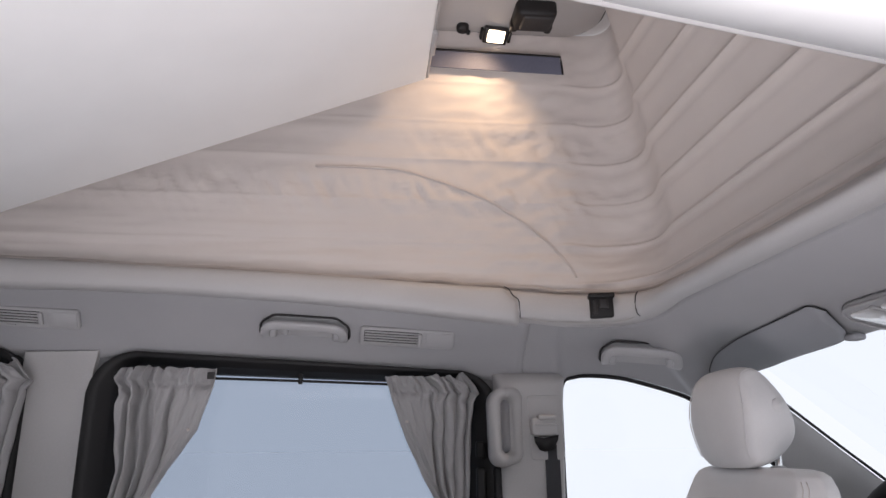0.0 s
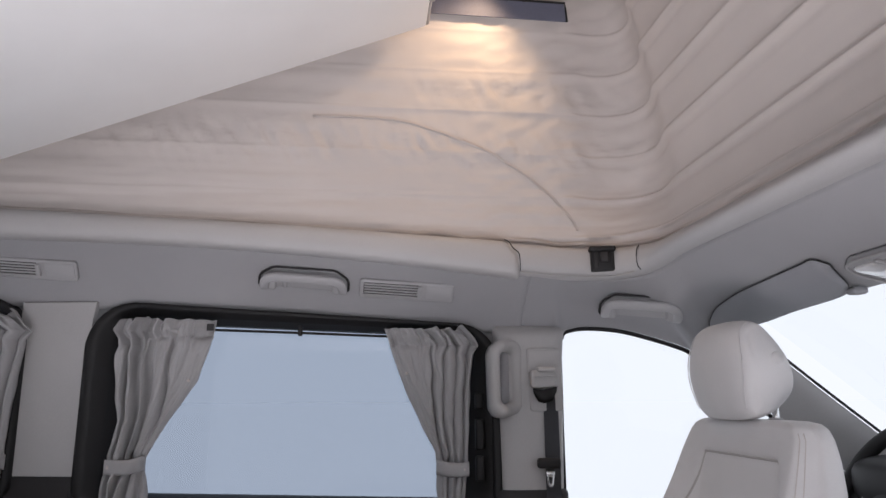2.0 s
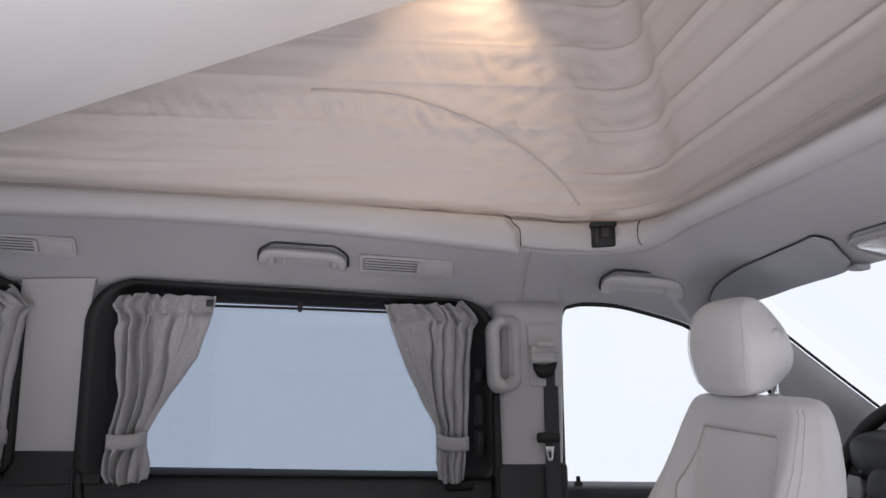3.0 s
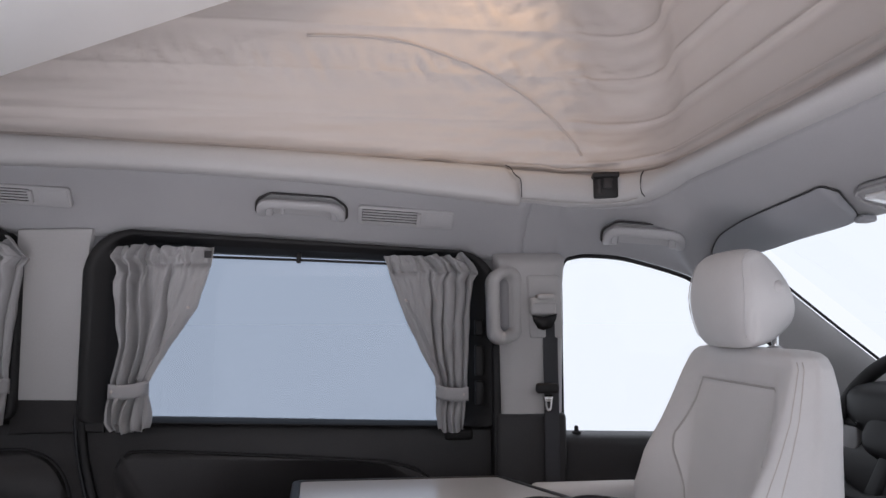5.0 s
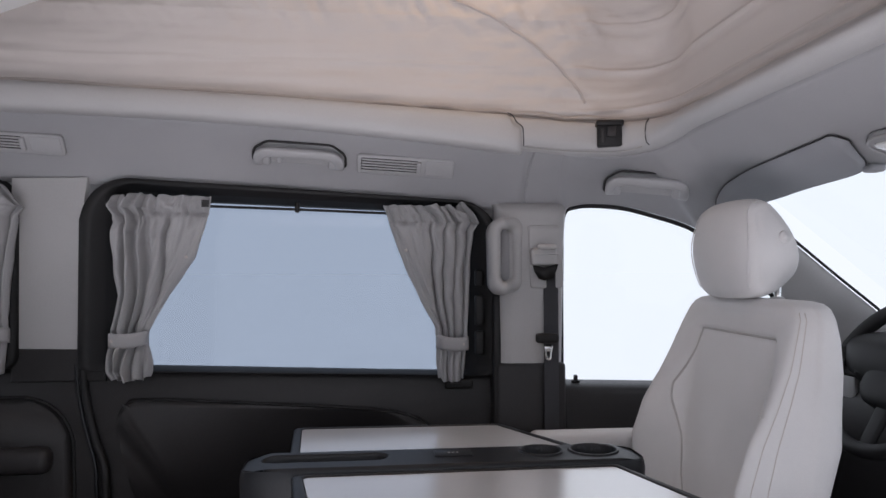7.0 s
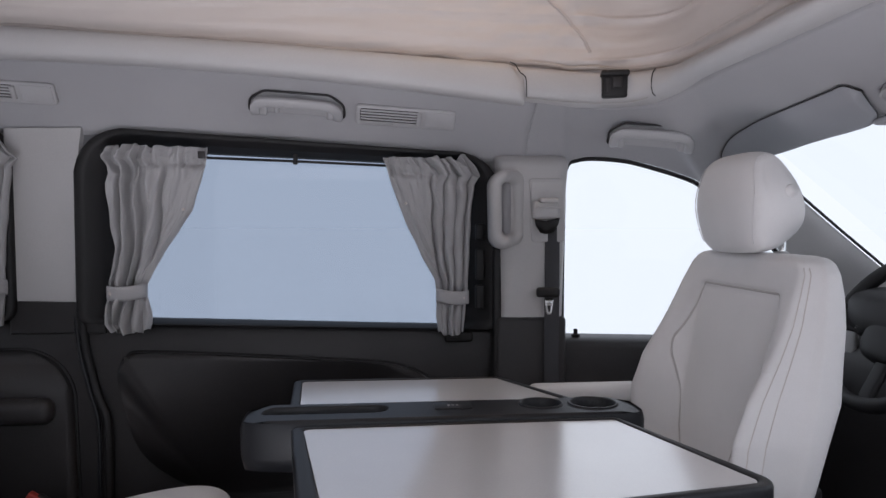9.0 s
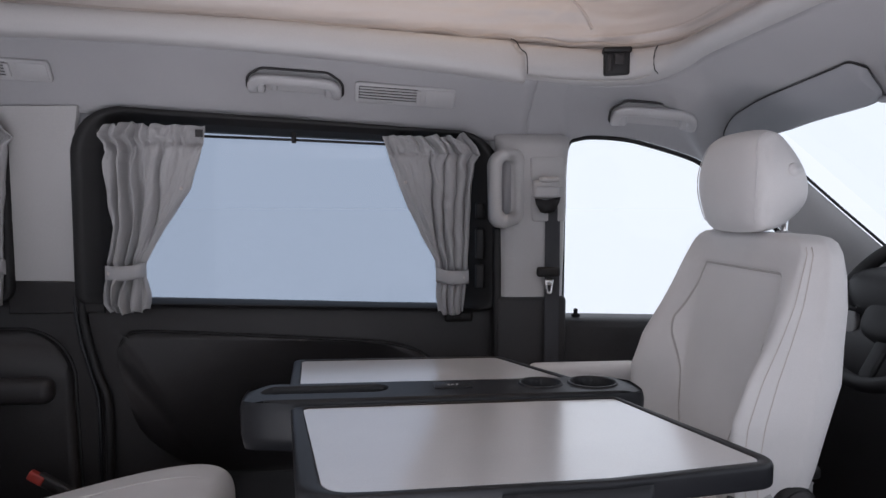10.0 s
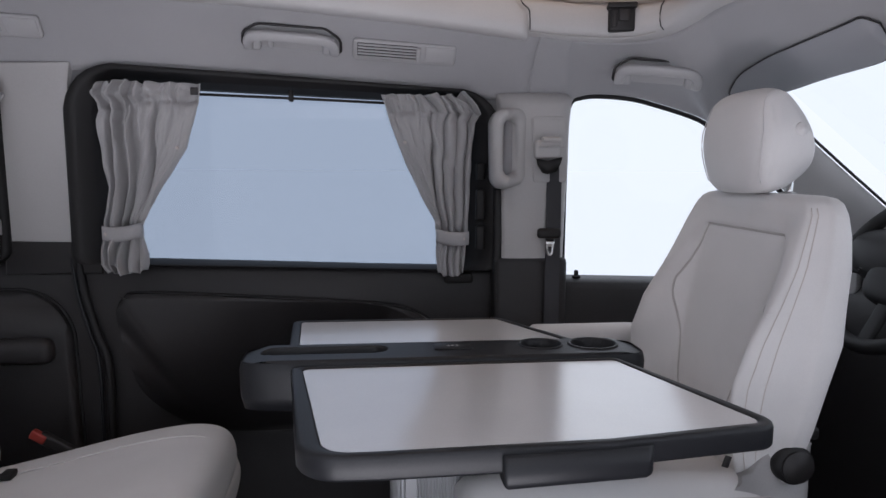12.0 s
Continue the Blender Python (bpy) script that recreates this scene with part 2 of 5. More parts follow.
def rim_foot(a):
    """The rim's lower edge round the front corner; a: degrees from the front's direction."""
    x, y = 0.5 + 0.207 * math.cos(radians(a)), 1.385 + 0.207 * math.sin(radians(a))
    side = sstep(1.36, 1.56, y)
    return (x, y, side * rail_bottom(x) + (1 - side) * 1.335 - 0.003)


DOOR_TOP = [(0.402, 1.688, 1.176), (0.44, 1.691, 1.180), (0.480, 1.695, 1.184), (0.508, 1.698, 1.188), (0.535, 1.699, 1.193), (0.571, 1.697, 1.199), (0.64, 1.69, 1.196), (0.708, 1.68, 1.183), (0.839, 1.67, 1.142), (0.90, 1.667, 1.10)]
HEADER = DOOR_TOP + [(0.955, 1.64, 1.150), (0.985, 1.60, 1.192), (0.995, 1.50, screen_top(1.50)), (1.0, 1.385, screen_top(1.385))] + [(1.0, y, screen_top(y)) for y in (1.2, 1.0, 0.8, 0.5, 0.19)]
FOOT = [(x, y, rail_bottom(x) - 0.001) for x, y in ((0.403, 1.568), (0.44, 1.570), (0.475, 1.580), (0.485, 1.586), (0.50, 1.592))] + [rim_foot(a) for a in (84, 72, 60, 42, 32, 22, 14, 8)] + [(0.707, y, 1.332) for y in (1.36, 1.2, 1.0, 0.8, 0.5, 0.19)]
HEADER, FOOT = smooth_path(HEADER, 6), smooth_path(FOOT, 6)
FOLD = [Vector((0, 0, -0.045 * math.exp(-((p.x - 0.500) / 0.013) ** 2) if p.z > 1.15 and p.y > 1.6 else 0)) for p in HEADER]  # rounds the door window's upper corner
rows = []
for i in range(25):
    q = i / 24
    row = []
    for k, (a, b) in enumerate(zip(FOOT, HEADER)):
        front = sstep(36, 66, k)
        row.append(a.lerp(b, q) + FOLD[k] * q ** 5 + math.sin(math.pi * q) * Vector((0, 0.016 * (1 - front), 0.012 * (1 - front) - 0.026 * front)))
    rows.append(row)
header_bm = grid(rows)
HEADER_TREE = BVHTree.FromBMesh(header_bm)
shell(link_bm("headliner_front", header_bm, LINER, label="light grey cloth headliner over the front seats", kind="structure"), 0.015)


def front_z(x, y):
    hit = HEADER_TREE.ray_cast(Vector((x, y, 0.9)), Vector((0, 0, 1)))[0]
    return hit.z if hit else screen_top(y)


# windscreen pillar: rounded trim between the door window and the windscreen
SCREEN_EDGE = smooth_path([(0.962, 1.592, 1.203), (0.985, 1.60, 1.172), (1.010, 1.60, 1.146), (1.067, 1.60, 1.10), (1.182, 1.605, 1.012), (1.30, 1.61, 0.924), (1.47, 1.62, 0.795)], 6)
DOOR_EDGE = smooth_path([(0.885, 1.662, 1.112), (0.90, 1.667, 1.10), (0.95, 1.668, 1.062), (1.03, 1.676, 1.0), (1.12, 1.686, 0.925), (1.25, 1.695, 0.83), (1.42, 1.70, 0.73)], 6)
rows = []
for i in range(11):
    q = i / 10
    rows.append([a.lerp(b, q) + math.sin(math.pi * q) * Vector((0.004, -0.022, 0.012)) for a, b in zip(SCREEN_EDGE, DOOR_EDGE)])
# paler than the headliner: the windscreen's light put into its colour
shell(link_bm("pillar_front", grid(rows), TRIM, label="windscreen pillar trim, paler than the headliner for the windscreen's light", kind="structure"), 0.012)

# headliner on the door side, whitened in colour for the daylight from below
rows = []
for s in (0, 0.2, 0.5, 0.8, 1.0):
    rows.append([Vector((x, near_edge(x) + 0.020, 1.3185)).lerp(Vector((x, 0.05, 1.25)), s) + Vector((0, 0, 0.008 * math.sin(math.pi * s))) for x in (-1.8, -1.2, -0.6, 0, 0.5, 0.7, 0.85, 1.0)])
shell(link_bm("headliner_door_side", grid(rows), BEDWHITE, label="headliner beside the open sliding door, whitened for the daylight on it", kind="structure"), 0.02)

# door-side wall: an open sliding door bay between two closed stretches
# the unseen post reaches further rearward to keep door light off the seat
for nm, x0, x1, z0, z1 in (("wall_right_rear", -1.8, -0.72, -0.04, 1.26), ("wall_right_post", 0.42, 0.62, -0.04, 1.26), ("wall_right_front", 0.62, 1.75, -0.04, 0.76)):
    link_bm(nm, rbox(((x0 + x1) / 2, 0.06, (z0 + z1) / 2), (x1 - x0, 0.06, z1 - z0), 0.004), TRIM, label="light inner lining of the door side", kind="structure", smooth=False)
# unseen rear wall, opened by an added window to light the seat's front
for y0, y1, z0, z1 in ((0.03, 1.73, -0.04, 0.74), (0.03, 1.73, 1.33, 1.50), (0.03, 0.16, 0.74, 1.33), (1.60, 1.73, 0.74, 1.33)):
    link_bm("wall_rear", rbox((-1.82, (y0 + y1) / 2, (z0 + z1) / 2), (0.04, y1 - y0, z1 - z0), 0.002), LINER, label="rear wall of the van round the tailgate window", kind="structure", smooth=False)
tail = new("window_4")
tagged(tail, "unseen clear tailgate window, added to light the seat from behind", kind="structure")
g = part("pane", rbox((-1.822, 0.88, 1.035), (0.004, 1.44, 0.59), 0.0), CLEAR, tail, "clear tailgate glass", smooth=False)
g.visible_shadow = False
link_bm("sill_step", rbox((-0.15, 0.06, -0.03), (1.14, 0.08, 0.05), 0.008), DARK, label="dark step of the sliding door", kind="structure", smooth=False)

# C-pillar trim between the windows
bm = prism([(-0.815, 0.848), (-0.656, 0.844), (-0.652, 1.20), (-0.645, 1.25), (-0.815, 1.246)], lambda u, v, w: (u, 1.70 - w - 0.012 * (v - 0.84), v), 0.022, 0.003)
link_bm("pillar_rear", bm, TRIM, label="light grey trim between two side windows", kind="structure", smooth=False)
for x0, x1 in ((-0.86, -0.785), (-0.675, -0.622)):
    link_bm("pillar_rear_backing", prism([(x0, 1.12), (x1, 1.12), (x1, 1.30), (x0, 1.30)], lambda u, v, w: (u, 1.735 - w, v), 0.016, 0), LINER, label="grey backing behind the window surround", kind="structure", smooth=False)
# B-pillar: dark foot, pale upper
bm = rbox((0.409, 1.668, 0.40), (0.175, 0.07, 0.806), 0.012, 3)
link_bm("pillar_middle_foot", bm, DARK, label="dark lower cover of the belt pillar", kind="structure")
rows = []
for z, x0, x1, y in ((0.803, 0.333, 0.487, 1.632), (0.86, 0.333, 0.488, 1.630), (0.95, 0.332, 0.490, 1.628), (1.05, 0.331, 0.492, 1.626), (1.12, 0.330, 0.495, 1.628), (1.165, 0.328, 0.50, 1.632), (1.182, 0.326, 0.505, 1.642), (1.20, 0.32, 0.51, 1.69)):
    rows.append([(x0, 1.71, z), (x0, y + 0.012, z), (x0 + 0.010, y, z), (x0 + 0.03, y - 0.004, z), ((x0 + x1) / 2, y - 0.006, z), (x1 - 0.03, y - 0.002, z), (x1 - 0.008, y + 0.004, z), (x1, y + 0.016, z), (x1 + 0.004, 1.72, z)])
link_bm("pillar_middle", grid(rows), TRIM, label="light grey upper trim of the belt pillar", kind="structure")


# ---- windows ----
def ring_frame(outer, inner, ys, mat, name, parent, label=""):
    """A frame between two outlines of equal count; ys: (share from outer to inner, y)."""
    rows = []
    for s, y in ys:
        rows.append([(o[0] + (i[0] - o[0]) * s, y, o[1] + (i[1] - o[1]) * s) for o, i in zip(outer, inner)])
    return part(name, grid(rows, closed_u=True, closed_v=True), mat, parent, label)


def densify(pts, n):
    out = []
    for i, p in enumerate(pts):
        q = pts[(i + 1) % len(pts)]
        for j in range(n):
            out.append((p[0] + (q[0] - p[0]) * j / n, p[1] + (q[1] - p[1]) * j / n))
    return out


def side_window(name, x0, x1, label):
    w = new(name)
    tagged(w, label, kind="structure")
    outer = rounded([(x0, frame_top(x0)), (x1, frame_top(x1)), (x1 + 0.004, sill(x1) - 0.005), (x0 + 0.002, sill(x0) - 0.005)], [0.10, 0.10, 0.03, 0.02])
    inner = rounded([(x0 + 0.095, frame_top(x0) - 0.053), (x1 - 0.094, frame_top(x1) - 0.027), (x1 - 0.092, sill(x1) + 0.004), (x0 + 0.095, sill(x0) + 0.004)], [0.05, 0.05, 0.02, 0.02])
    outer, inner = densify(outer, 3), densify(inner, 3)
    ring_frame(outer, inner, ((0, 1.712), (0, 1.668), (0.06, 1.660), (0.3, 1.662), (0.34, 1.668), (0.6, 1.672), (0.64, 1.680), (0.92, 1.690), (1, 1.700), (1, 1.715)), BLACK, "window_frame", w, "black rubber and plastic window surround")
    bm = prism(inner, lambda u, v, d: (u, 1.712 + d, v), 0.004, 0)
    g = part("pane", bm, TINTED, w, "tinted window glass", smooth=False)
    g.visible_shadow = False
    return w


side_window("window_1", -0.662, 0.338, "fixed side window with tinted glass and black surround")
side_window("window_2", -1.78, -0.797, "rear side window with tinted glass and black surround")

# front door: dark ledge and panel, window with black seal, clear pane
door = new("door_1")
tagged(door, "driver's door with dark lining and a clear side window", kind="structure")
rows = []
for y, z in ((1.76, 0.742), (1.73, 0.742), (1.69, 0.742), (1.672, 0.736), (1.665, 0.72), (1.668, 0.69), (1.66, 0.64), (1.655, 0.60), (1.66, 0.5), (1.66, 0.3), (1.66, 0.0)):
    rows.append([(x, y, z - 0.03 * (x - 0.5) if z > 0.5 else z) for x in (0.497, 0.502, 0.52, 0.6, 0.8, 1.0, 1.2, 1.4, 1.6, 1.75)])
part("lining", grid(rows), DARK, door, "dark grey door lining with a ledge")
part("seal", tube([p + Vector((0, 0.012, -0.004)) for p in [h + f for h, f in zip(HEADER[18:54], FOLD[18:54])] + DOOR_EDGE[6:]], 0.006, 6), BLACK, door, "black rubber window seal")
part("rear_seal", tube([(0.506, 1.716, 0.735), (0.507, 1.716, 0.95), (0.509, 1.716, 1.12)], 0.007, 6), BLACK, door, "black rubber window seal")
bm = grid([[(0.49, 1.735, 0.70), (0.9, 1.735, 0.70), (1.5, 1.735, 0.68)], [(0.49, 1.725, 1.22), (0.9, 1.725, 1.18), (1.5, 1.735, 0.70)]])
g = part("pane", bm, CLEAR, door, "clear door glass", smooth=False)
g.visible_shadow = False
bm = rbox((0.539, 1.70, 0.752), (0.010, 0.010, 0.02), 0.003)
rbox((0.539, 1.70, 0.745), (0.02, 0.016, 0.008), 0.003, bm=bm)
part("lock_pin", bm, BLACK, door, "small black lock pin")

# windscreen
ws = new("window_3")
tagged(ws, "clear windscreen", kind="structure")
g = part("pane", grid([[(1.004, y, screen_top(y) + 0.004) for y in (0.2, 0.5, 0.88, 1.2, 1.58)], [(1.75, y, 0.68) for y in (0.1, 0.5, 0.88, 1.2, 1.66)]]), CLEAR, ws, "clear windscreen glass")
g.visible_shadow = False
part("edge_band", tube([p + Vector((0.006, -0.004, 0.002)) for p in SCREEN_EDGE], 0.0035, 6), BLACK, ws, "black ceramic edge of the windscreen")


# ---- roof opening, tent and bed ----
def opening(n_arc=14, step=0.05):
    """Plan of the roof opening's edge: x, y and the inward normal, from the rear along the window wall and back on the door side."""
    out = []
    xs = list(np.arange(-1.8, 0.5, step))
    out += [(x, 1.585, 0, -1) for x in xs]
    for i in range(n_arc + 1):
        a = math.pi / 2 * (1 - i / n_arc)
        out.append((0.5 + 0.2 * math.cos(a), 1.385 + 0.2 * math.sin(a), -math.cos(a), -math.sin(a)))
    out += [(0.7, y, -1, 0) for y in np.arange(1.385 - step, 0.61, -step)]
    for i in range(n_arc + 1):
        a = -math.pi / 2 * i / n_arc
        out.append((0.5 + 0.2 * math.cos(a), 0.61 + 0.2 * math.sin(a), -math.cos(a), -math.sin(a)))
    out += [(x, near_edge(x), 0, 1) for x in reversed(xs)]
    return out


def rim_z(x, y):
    side = sstep(1.36, 1.56, y)
    near = sstep(0.62, 0.42, y)
    return (side * rail_bottom(x) + near * 1.322 + (1 - side - near) * 1.335, side * rail_top(x) + near * 1.39 + (1 - side - near) * 1.372)


rows = []
for x, y, nx, ny in opening():
    lo, hi = rim_z(x, y)
    row = []
    for d, z in ((-0.012, hi + 0.004), (0.012, hi), (0.03, hi - 0.004), (0.040, hi - 0.016), (0.044, lo + 0.022), (0.040, lo + 0.008), (0.030, lo + 0.001), (0.012, lo - 0.003), (-0.012, lo - 0.002)):
        row.append((x + nx * d, y + ny * d, z))
    rows.append(row)
link_bm("roof_opening_frame", grid(rows), TRIM, label="light plastic rim round the pop-up roof opening", kind="structure")

# thicker rail cover along the window wall, ending in a stepped joint
rows = []
XR = [-1.8 + 0.06 * i for i in range(35)] + [0.27, 0.30, 0.32, 0.335, 0.345, 0.352, 0.360, 0.366, 0.368]
for x in XR:
    lo, hi = rail_bottom(x), rail_top(x)
    hi -= 0.020 * sstep(0.335, 0.352, x)
    e = sstep(0.369, 0.357, x)
    row = []
    for d, z in ((-0.008, hi + 0.006), (0.02, hi + 0.004), (0.036 + 0.008 * e, hi - 0.004), (0.041 + 0.012 * e, hi - 0.018), (0.043 + 0.015 * e, lo + 0.014), (0.043 + 0.014 * e, lo - 0.004), (0.036 + 0.012 * e, lo - 0.013), (0.012, lo - 0.014), (-0.006, lo - 0.010)):
        row.append((x, 1.585 - d, z))
    rows.append(row)
rail = link_bm("roof_rail_cover", cap(grid(rows), 9), TRIM, label="light moulded cover along the roof rail", kind="structure")
bm = tube(smooth_path([(0.334, 1.545, 1.395), (0.345, 1.5395, 1.388), (0.355, 1.5385, 1.372), (0.368, 1.540, 1.362), (0.371, 1.541, 1.345), (0.372, 1.543, 1.318)], 5), 0.0013, 6)
tagged(link_bm("joint", bm, DARK, rail), "dark shadow gap of the joint")
RIM = ((0.0315, -0.002), (0.0410, -0.014), (0.0450, -0.035), (0.0445, -0.050), (0.0405, -0.064), (0.030, -0.071))
n = Vector((math.cos(radians(31)), math.sin(radians(31)), 0))
top = rim_z(0.5 + 0.2 * n.x, 1.385 + 0.2 * n.y)
squeeze = (top[1] - top[0]) / 0.072
part("joint", tube([Vector((0.5, 1.385, top[1] + dz * squeeze)) + n * (0.2 - d) for d, dz in RIM], 0.0013, 6), DARK, rail, "dark shadow gap of the joint")
# shade under the rim's lower edge, drawn as a darker tube
foot_line = [Vector((x, 1.5465, rail_bottom(x) + 0.001)) for x in np.linspace(0.372, 0.5, 8)]
foot_line += [Vector((0.5 + 0.1615 * math.cos(radians(q)), 1.385 + 0.1615 * math.sin(radians(q)), rim_z(0.5 + 0.2 * math.cos(radians(q)), 1.385 + 0.2 * math.sin(radians(q)))[0] + 0.001)) for q in range(84, 31 - 1, -6)]
part("joint", tube(foot_line, 0.0012, 6), SEAM, rail, "darker line drawn for the shade under the rim")
part("joint", tube(smooth_path([(0.404, 1.588, 1.306), (0.40, 1.63, 1.278), (0.39, 1.667, 1.23), (0.386, 1.684, 1.20)], 5), 0.0013, 6), LINER, rail)


def roof_z(x):
    return lerp((-1.8, -1.0, -0.1, 0.1, 0.8), (1.50, 1.62, 2.05, 2.115, 2.115), x)


SEAMS = (1.412, 1.52, 1.632, 1.745, 1.852, 1.962)


def tent_point(x, y, nx, ny, z):
    side = lerp((1.35, 1.5, 1.75, 1.95, 2.1), (0.004, -0.012, 0.0, 0.022, 0.05), z)
    fr = lerp((1.35, 1.42, 1.53, 1.75, 2.0, 2.1), (0.015, -0.008, -0.02, 0.022, 0.085, 0.11), z)
    d = side + (fr - side) * max(0.0, -nx) ** 1.2
    d -= 0.076 * (2 * nx * ny) ** 2 * sstep(1.39, 1.56, z)
    for s in SEAMS:
        g = math.exp(-((z - s) / 0.0048) ** 2)
        d += (0.008 * g) * (0.2 + 0.84 * abs(nx) ** 0.6) - 0.0025 * (0.2 + 0.8 * abs(nx)) * math.exp(-((z - s + 0.016) / 0.01) ** 2)
    # slack between the seams, long level creases and short puckers
    k = min(SEAMS, key=lambda s: abs(s - z - 0.05))
    d -= 0.003 * (0.35 + 0.65 * abs(nx)) * math.sin(math.pi * max(0, min(1, (z - k + 0.11) / 0.11)))
    q = Vector((x * 2.2 + y * 2.2, 0, z * 26))
    d += 0.0032 * noise.noise(q) * (0.5 + abs(ny))
    side_w = max(0.0, -ny)
    if side_w > 0.3:
        q = Vector((x * 34 + z * 14, 3, z * 11))
        band = math.exp(-((z - 1.655 + 0.05 * max(0, x)) / 0.05) ** 2) + 0.8 * math.exp(-((z - 1.79) / 0.05) ** 2) * sstep(0.0, 0.3, x) + 0.5 * math.exp(-((z - 1.47) / 0.05) ** 2) * sstep(0.35, 0.5, x)
        d += 0.010 * noise.noise(q) * band * side_w
        q = Vector((x * 18 - z * 26, 9, z * 20 + x * 9))
        d += 0.0060 * noise.noise(q) * side_w * (0.35 + 0.65 * sstep(0.05, 0.4, x))
        q = Vector((x * 62 + z * 34, 5, z * 13))
        d += 0.011 * (0.5 - abs(noise.noise(q))) * (band + 0.10) * side_w * (0.7 + noise.noise(Vector((x * 4, 2, z * 6))))
        q = Vector((x * 5, 7, z * 60))
        d += 0.0028 * noise.noise(q) * side_w * sstep(1.66, 1.50, z)
    return Vector((x + nx * d, y + ny * d, z))


rows = []
plan = opening(28, 0.009)
for i in range(230):
    s = i / 229
    row = []
    for x, y, nx, ny in plan:
        base = rim_z(x, y)[1] - 0.004
        z = min(base + s * (2.115 - base), roof_z(x) + 0.001)
        row.append(tent_point(x, y, nx, ny, z))
    rows.append(row)
tent = link_bm("roof_tent", grid(rows), TENT, label="beige pop-up roof bellows with sewn level folds, raised")
tagged(tent, category="roof tent")
arch = smooth_path([(-0.14, 0, 1.716), (0.0, 0, 1.718), (0.095, 0, 1.709), (0.23, 0, 1.668), (0.361, 0, 1.607), (0.469, 0, 1.525), (0.52, 0, 1.462), (0.534, 0, 1.432)], 8)
part("arched_zip", tube([tent_point(p.x, 1.585, 0, -1, p.z) + Vector((0, -0.0008, 0)) for p in arch], 0.0036, 8), TENT, tent, "covered zip of the arched side opening")
# base welt of the bellows against the rim
part("welt", tube([Vector((x + nx * 0.002, y + ny * 0.002, rim_z(x, y)[1] + 0.009 + 0.005 * noise.noise(Vector((x * 9, y * 9, 0))) + 0.004 * abs(math.sin(x * 26)) * sstep(-0.1, 0.1, x) * (ny < -0.9))) for x, y, nx, ny in plan], 0.006, 6), TENT, tent, "gathered lower hem")

# roof lining
rows = []
for y in (0.30, 0.34, 0.6, 0.9, 1.2, 1.5, 1.62, 1.66):
    rows.append([(x, y, roof_z(x) + (0.018 if 0.33 < y < 1.63 else 0.0)) for x in (-1.85, -1.4, -1.0, -0.6, -0.2, 0.1, 0.2, 0.3, 0.5, 0.7, 0.78)])
solidify(link_bm("ceiling", grid(rows), CEIL, label="pale lining inside the raised roof shell", kind="structure"), 0.03, 0)
pan = empty("roof_panel", "pale moulded ceiling panel in the raised roof", "roof panel")
PANEL = rounded([(0.11, 0.45), (0.60, 0.45), (0.60, 1.535), (0.11, 1.535)], [0.01, 0.09, 0.09, 0.01], 8)
part("panel", prism(PANEL, lambda u, v, w: (u, v, roof_z(u) - 0.004 - w), 0.010, 0.004), CEIL, pan)
part("gap", tube([(u, v, roof_z(u) - 0.006) for u, v in densify(PANEL, 3)], 0.006, 6, closed=True), BLACK, pan, "dark shadow gap round the panel")

# ventilation gauze near the top of the tent
vent = empty("vent_window", "dark blue grey gauze strip high in the roof tent", "vent window")
part("gauze", prism(densify([(0.02, 1.992), (0.512, 1.987), (0.505, 2.030), (0.02, 2.034)], 10), lambda u, v, w: (u, 1.537 - w - 0.3 * (v - 1.99), v), 0.003, 0.001), MESHWIN, vent, smooth=False)
part("border", tube([(u, 1.534 - 0.3 * (v - 1.99), v) for u, v in ((0.02, 2.036), (0.30, 2.034), (0.507, 2.032), (0.511, 2.01), (0.515, 1.986))], 0.003, 6), BLACK, vent, "dark edge")

# raised bed board
A = math.atan2(0.392, 0.968)
bed = empty("bed_board", "white underside of the raised roof bed, hinged at the rear", "bed", at=(0.140, 1.0, 1.932))
bed.rotation_euler = (0, -A, 0)
bm = rbox((-0.97, 0.02, 0.025), (1.94, 0.965, 0.05), 0.006, 3)
part("board", bm, BEDWHITE, bed)
part("edge_strip", rbox((0.004, 0.02, 0.03), (0.008, 0.965, 0.055), 0.003), SHELLGREY, bed, "pale grey end strip")
part("hinge_pad", rbox((0.004, 0.34, 0.02), (0.014, 0.10, 0.05), 0.004), SHELLGREY, bed, "grey corner pad")

# lamp, knob and vent box under the roof
lamp = empty("reading_lamp", "small warm lit lamp in a dark frame on the roof lining", "lamp", at=(0.328, 1.512, 2.082))
lamp.rotation_euler = (radians(-32), 0, radians(6))
part("housing", rbox((0, 0, 0), (0.066, 0.046, 0.016), 0.004), DARK, lamp)
part("lens", rbox((0, 0, -0.008), (0.046, 0.034, 0.008), 0.003), GLOW, lamp, "glowing warm lens")
part("bracket", rbox((-0.038, 0, 0.0), (0.008, 0.03, 0.020), 0.003), BLACK, lamp)
part("bracket", rbox((0.038, 0, 0.0), (0.008, 0.03, 0.020), 0.003), BLACK, lamp)
kn = empty("roof_stop", "round black rubber stop on the roof lining", "rubber stop", at=(0.238, 1.505, 2.095))
bm = blob((0, 0, 0), (0.017, 0.017, 0.014), 0.8, 20, 10)
part("cap", bm, BLACK, kn)
part("stud", blob((0.018, 0.022, 0.004), (0.006, 0.006, 0.010), 0.8, 10, 8), BLACK, kn)
vb = empty("roof_latch_box", "black plastic latch housing on the roof lining", "latch", at=(0.412, 1.42, 2.085))
part("body", rbox((0, 0.0, 0), (0.105, 0.085, 0.05), 0.014, 3), BLACK, vb)
part("cover", rbox((0.004, -0.004, -0.024), (0.080, 0.060, 0.016), 0.006), DARK, vb)
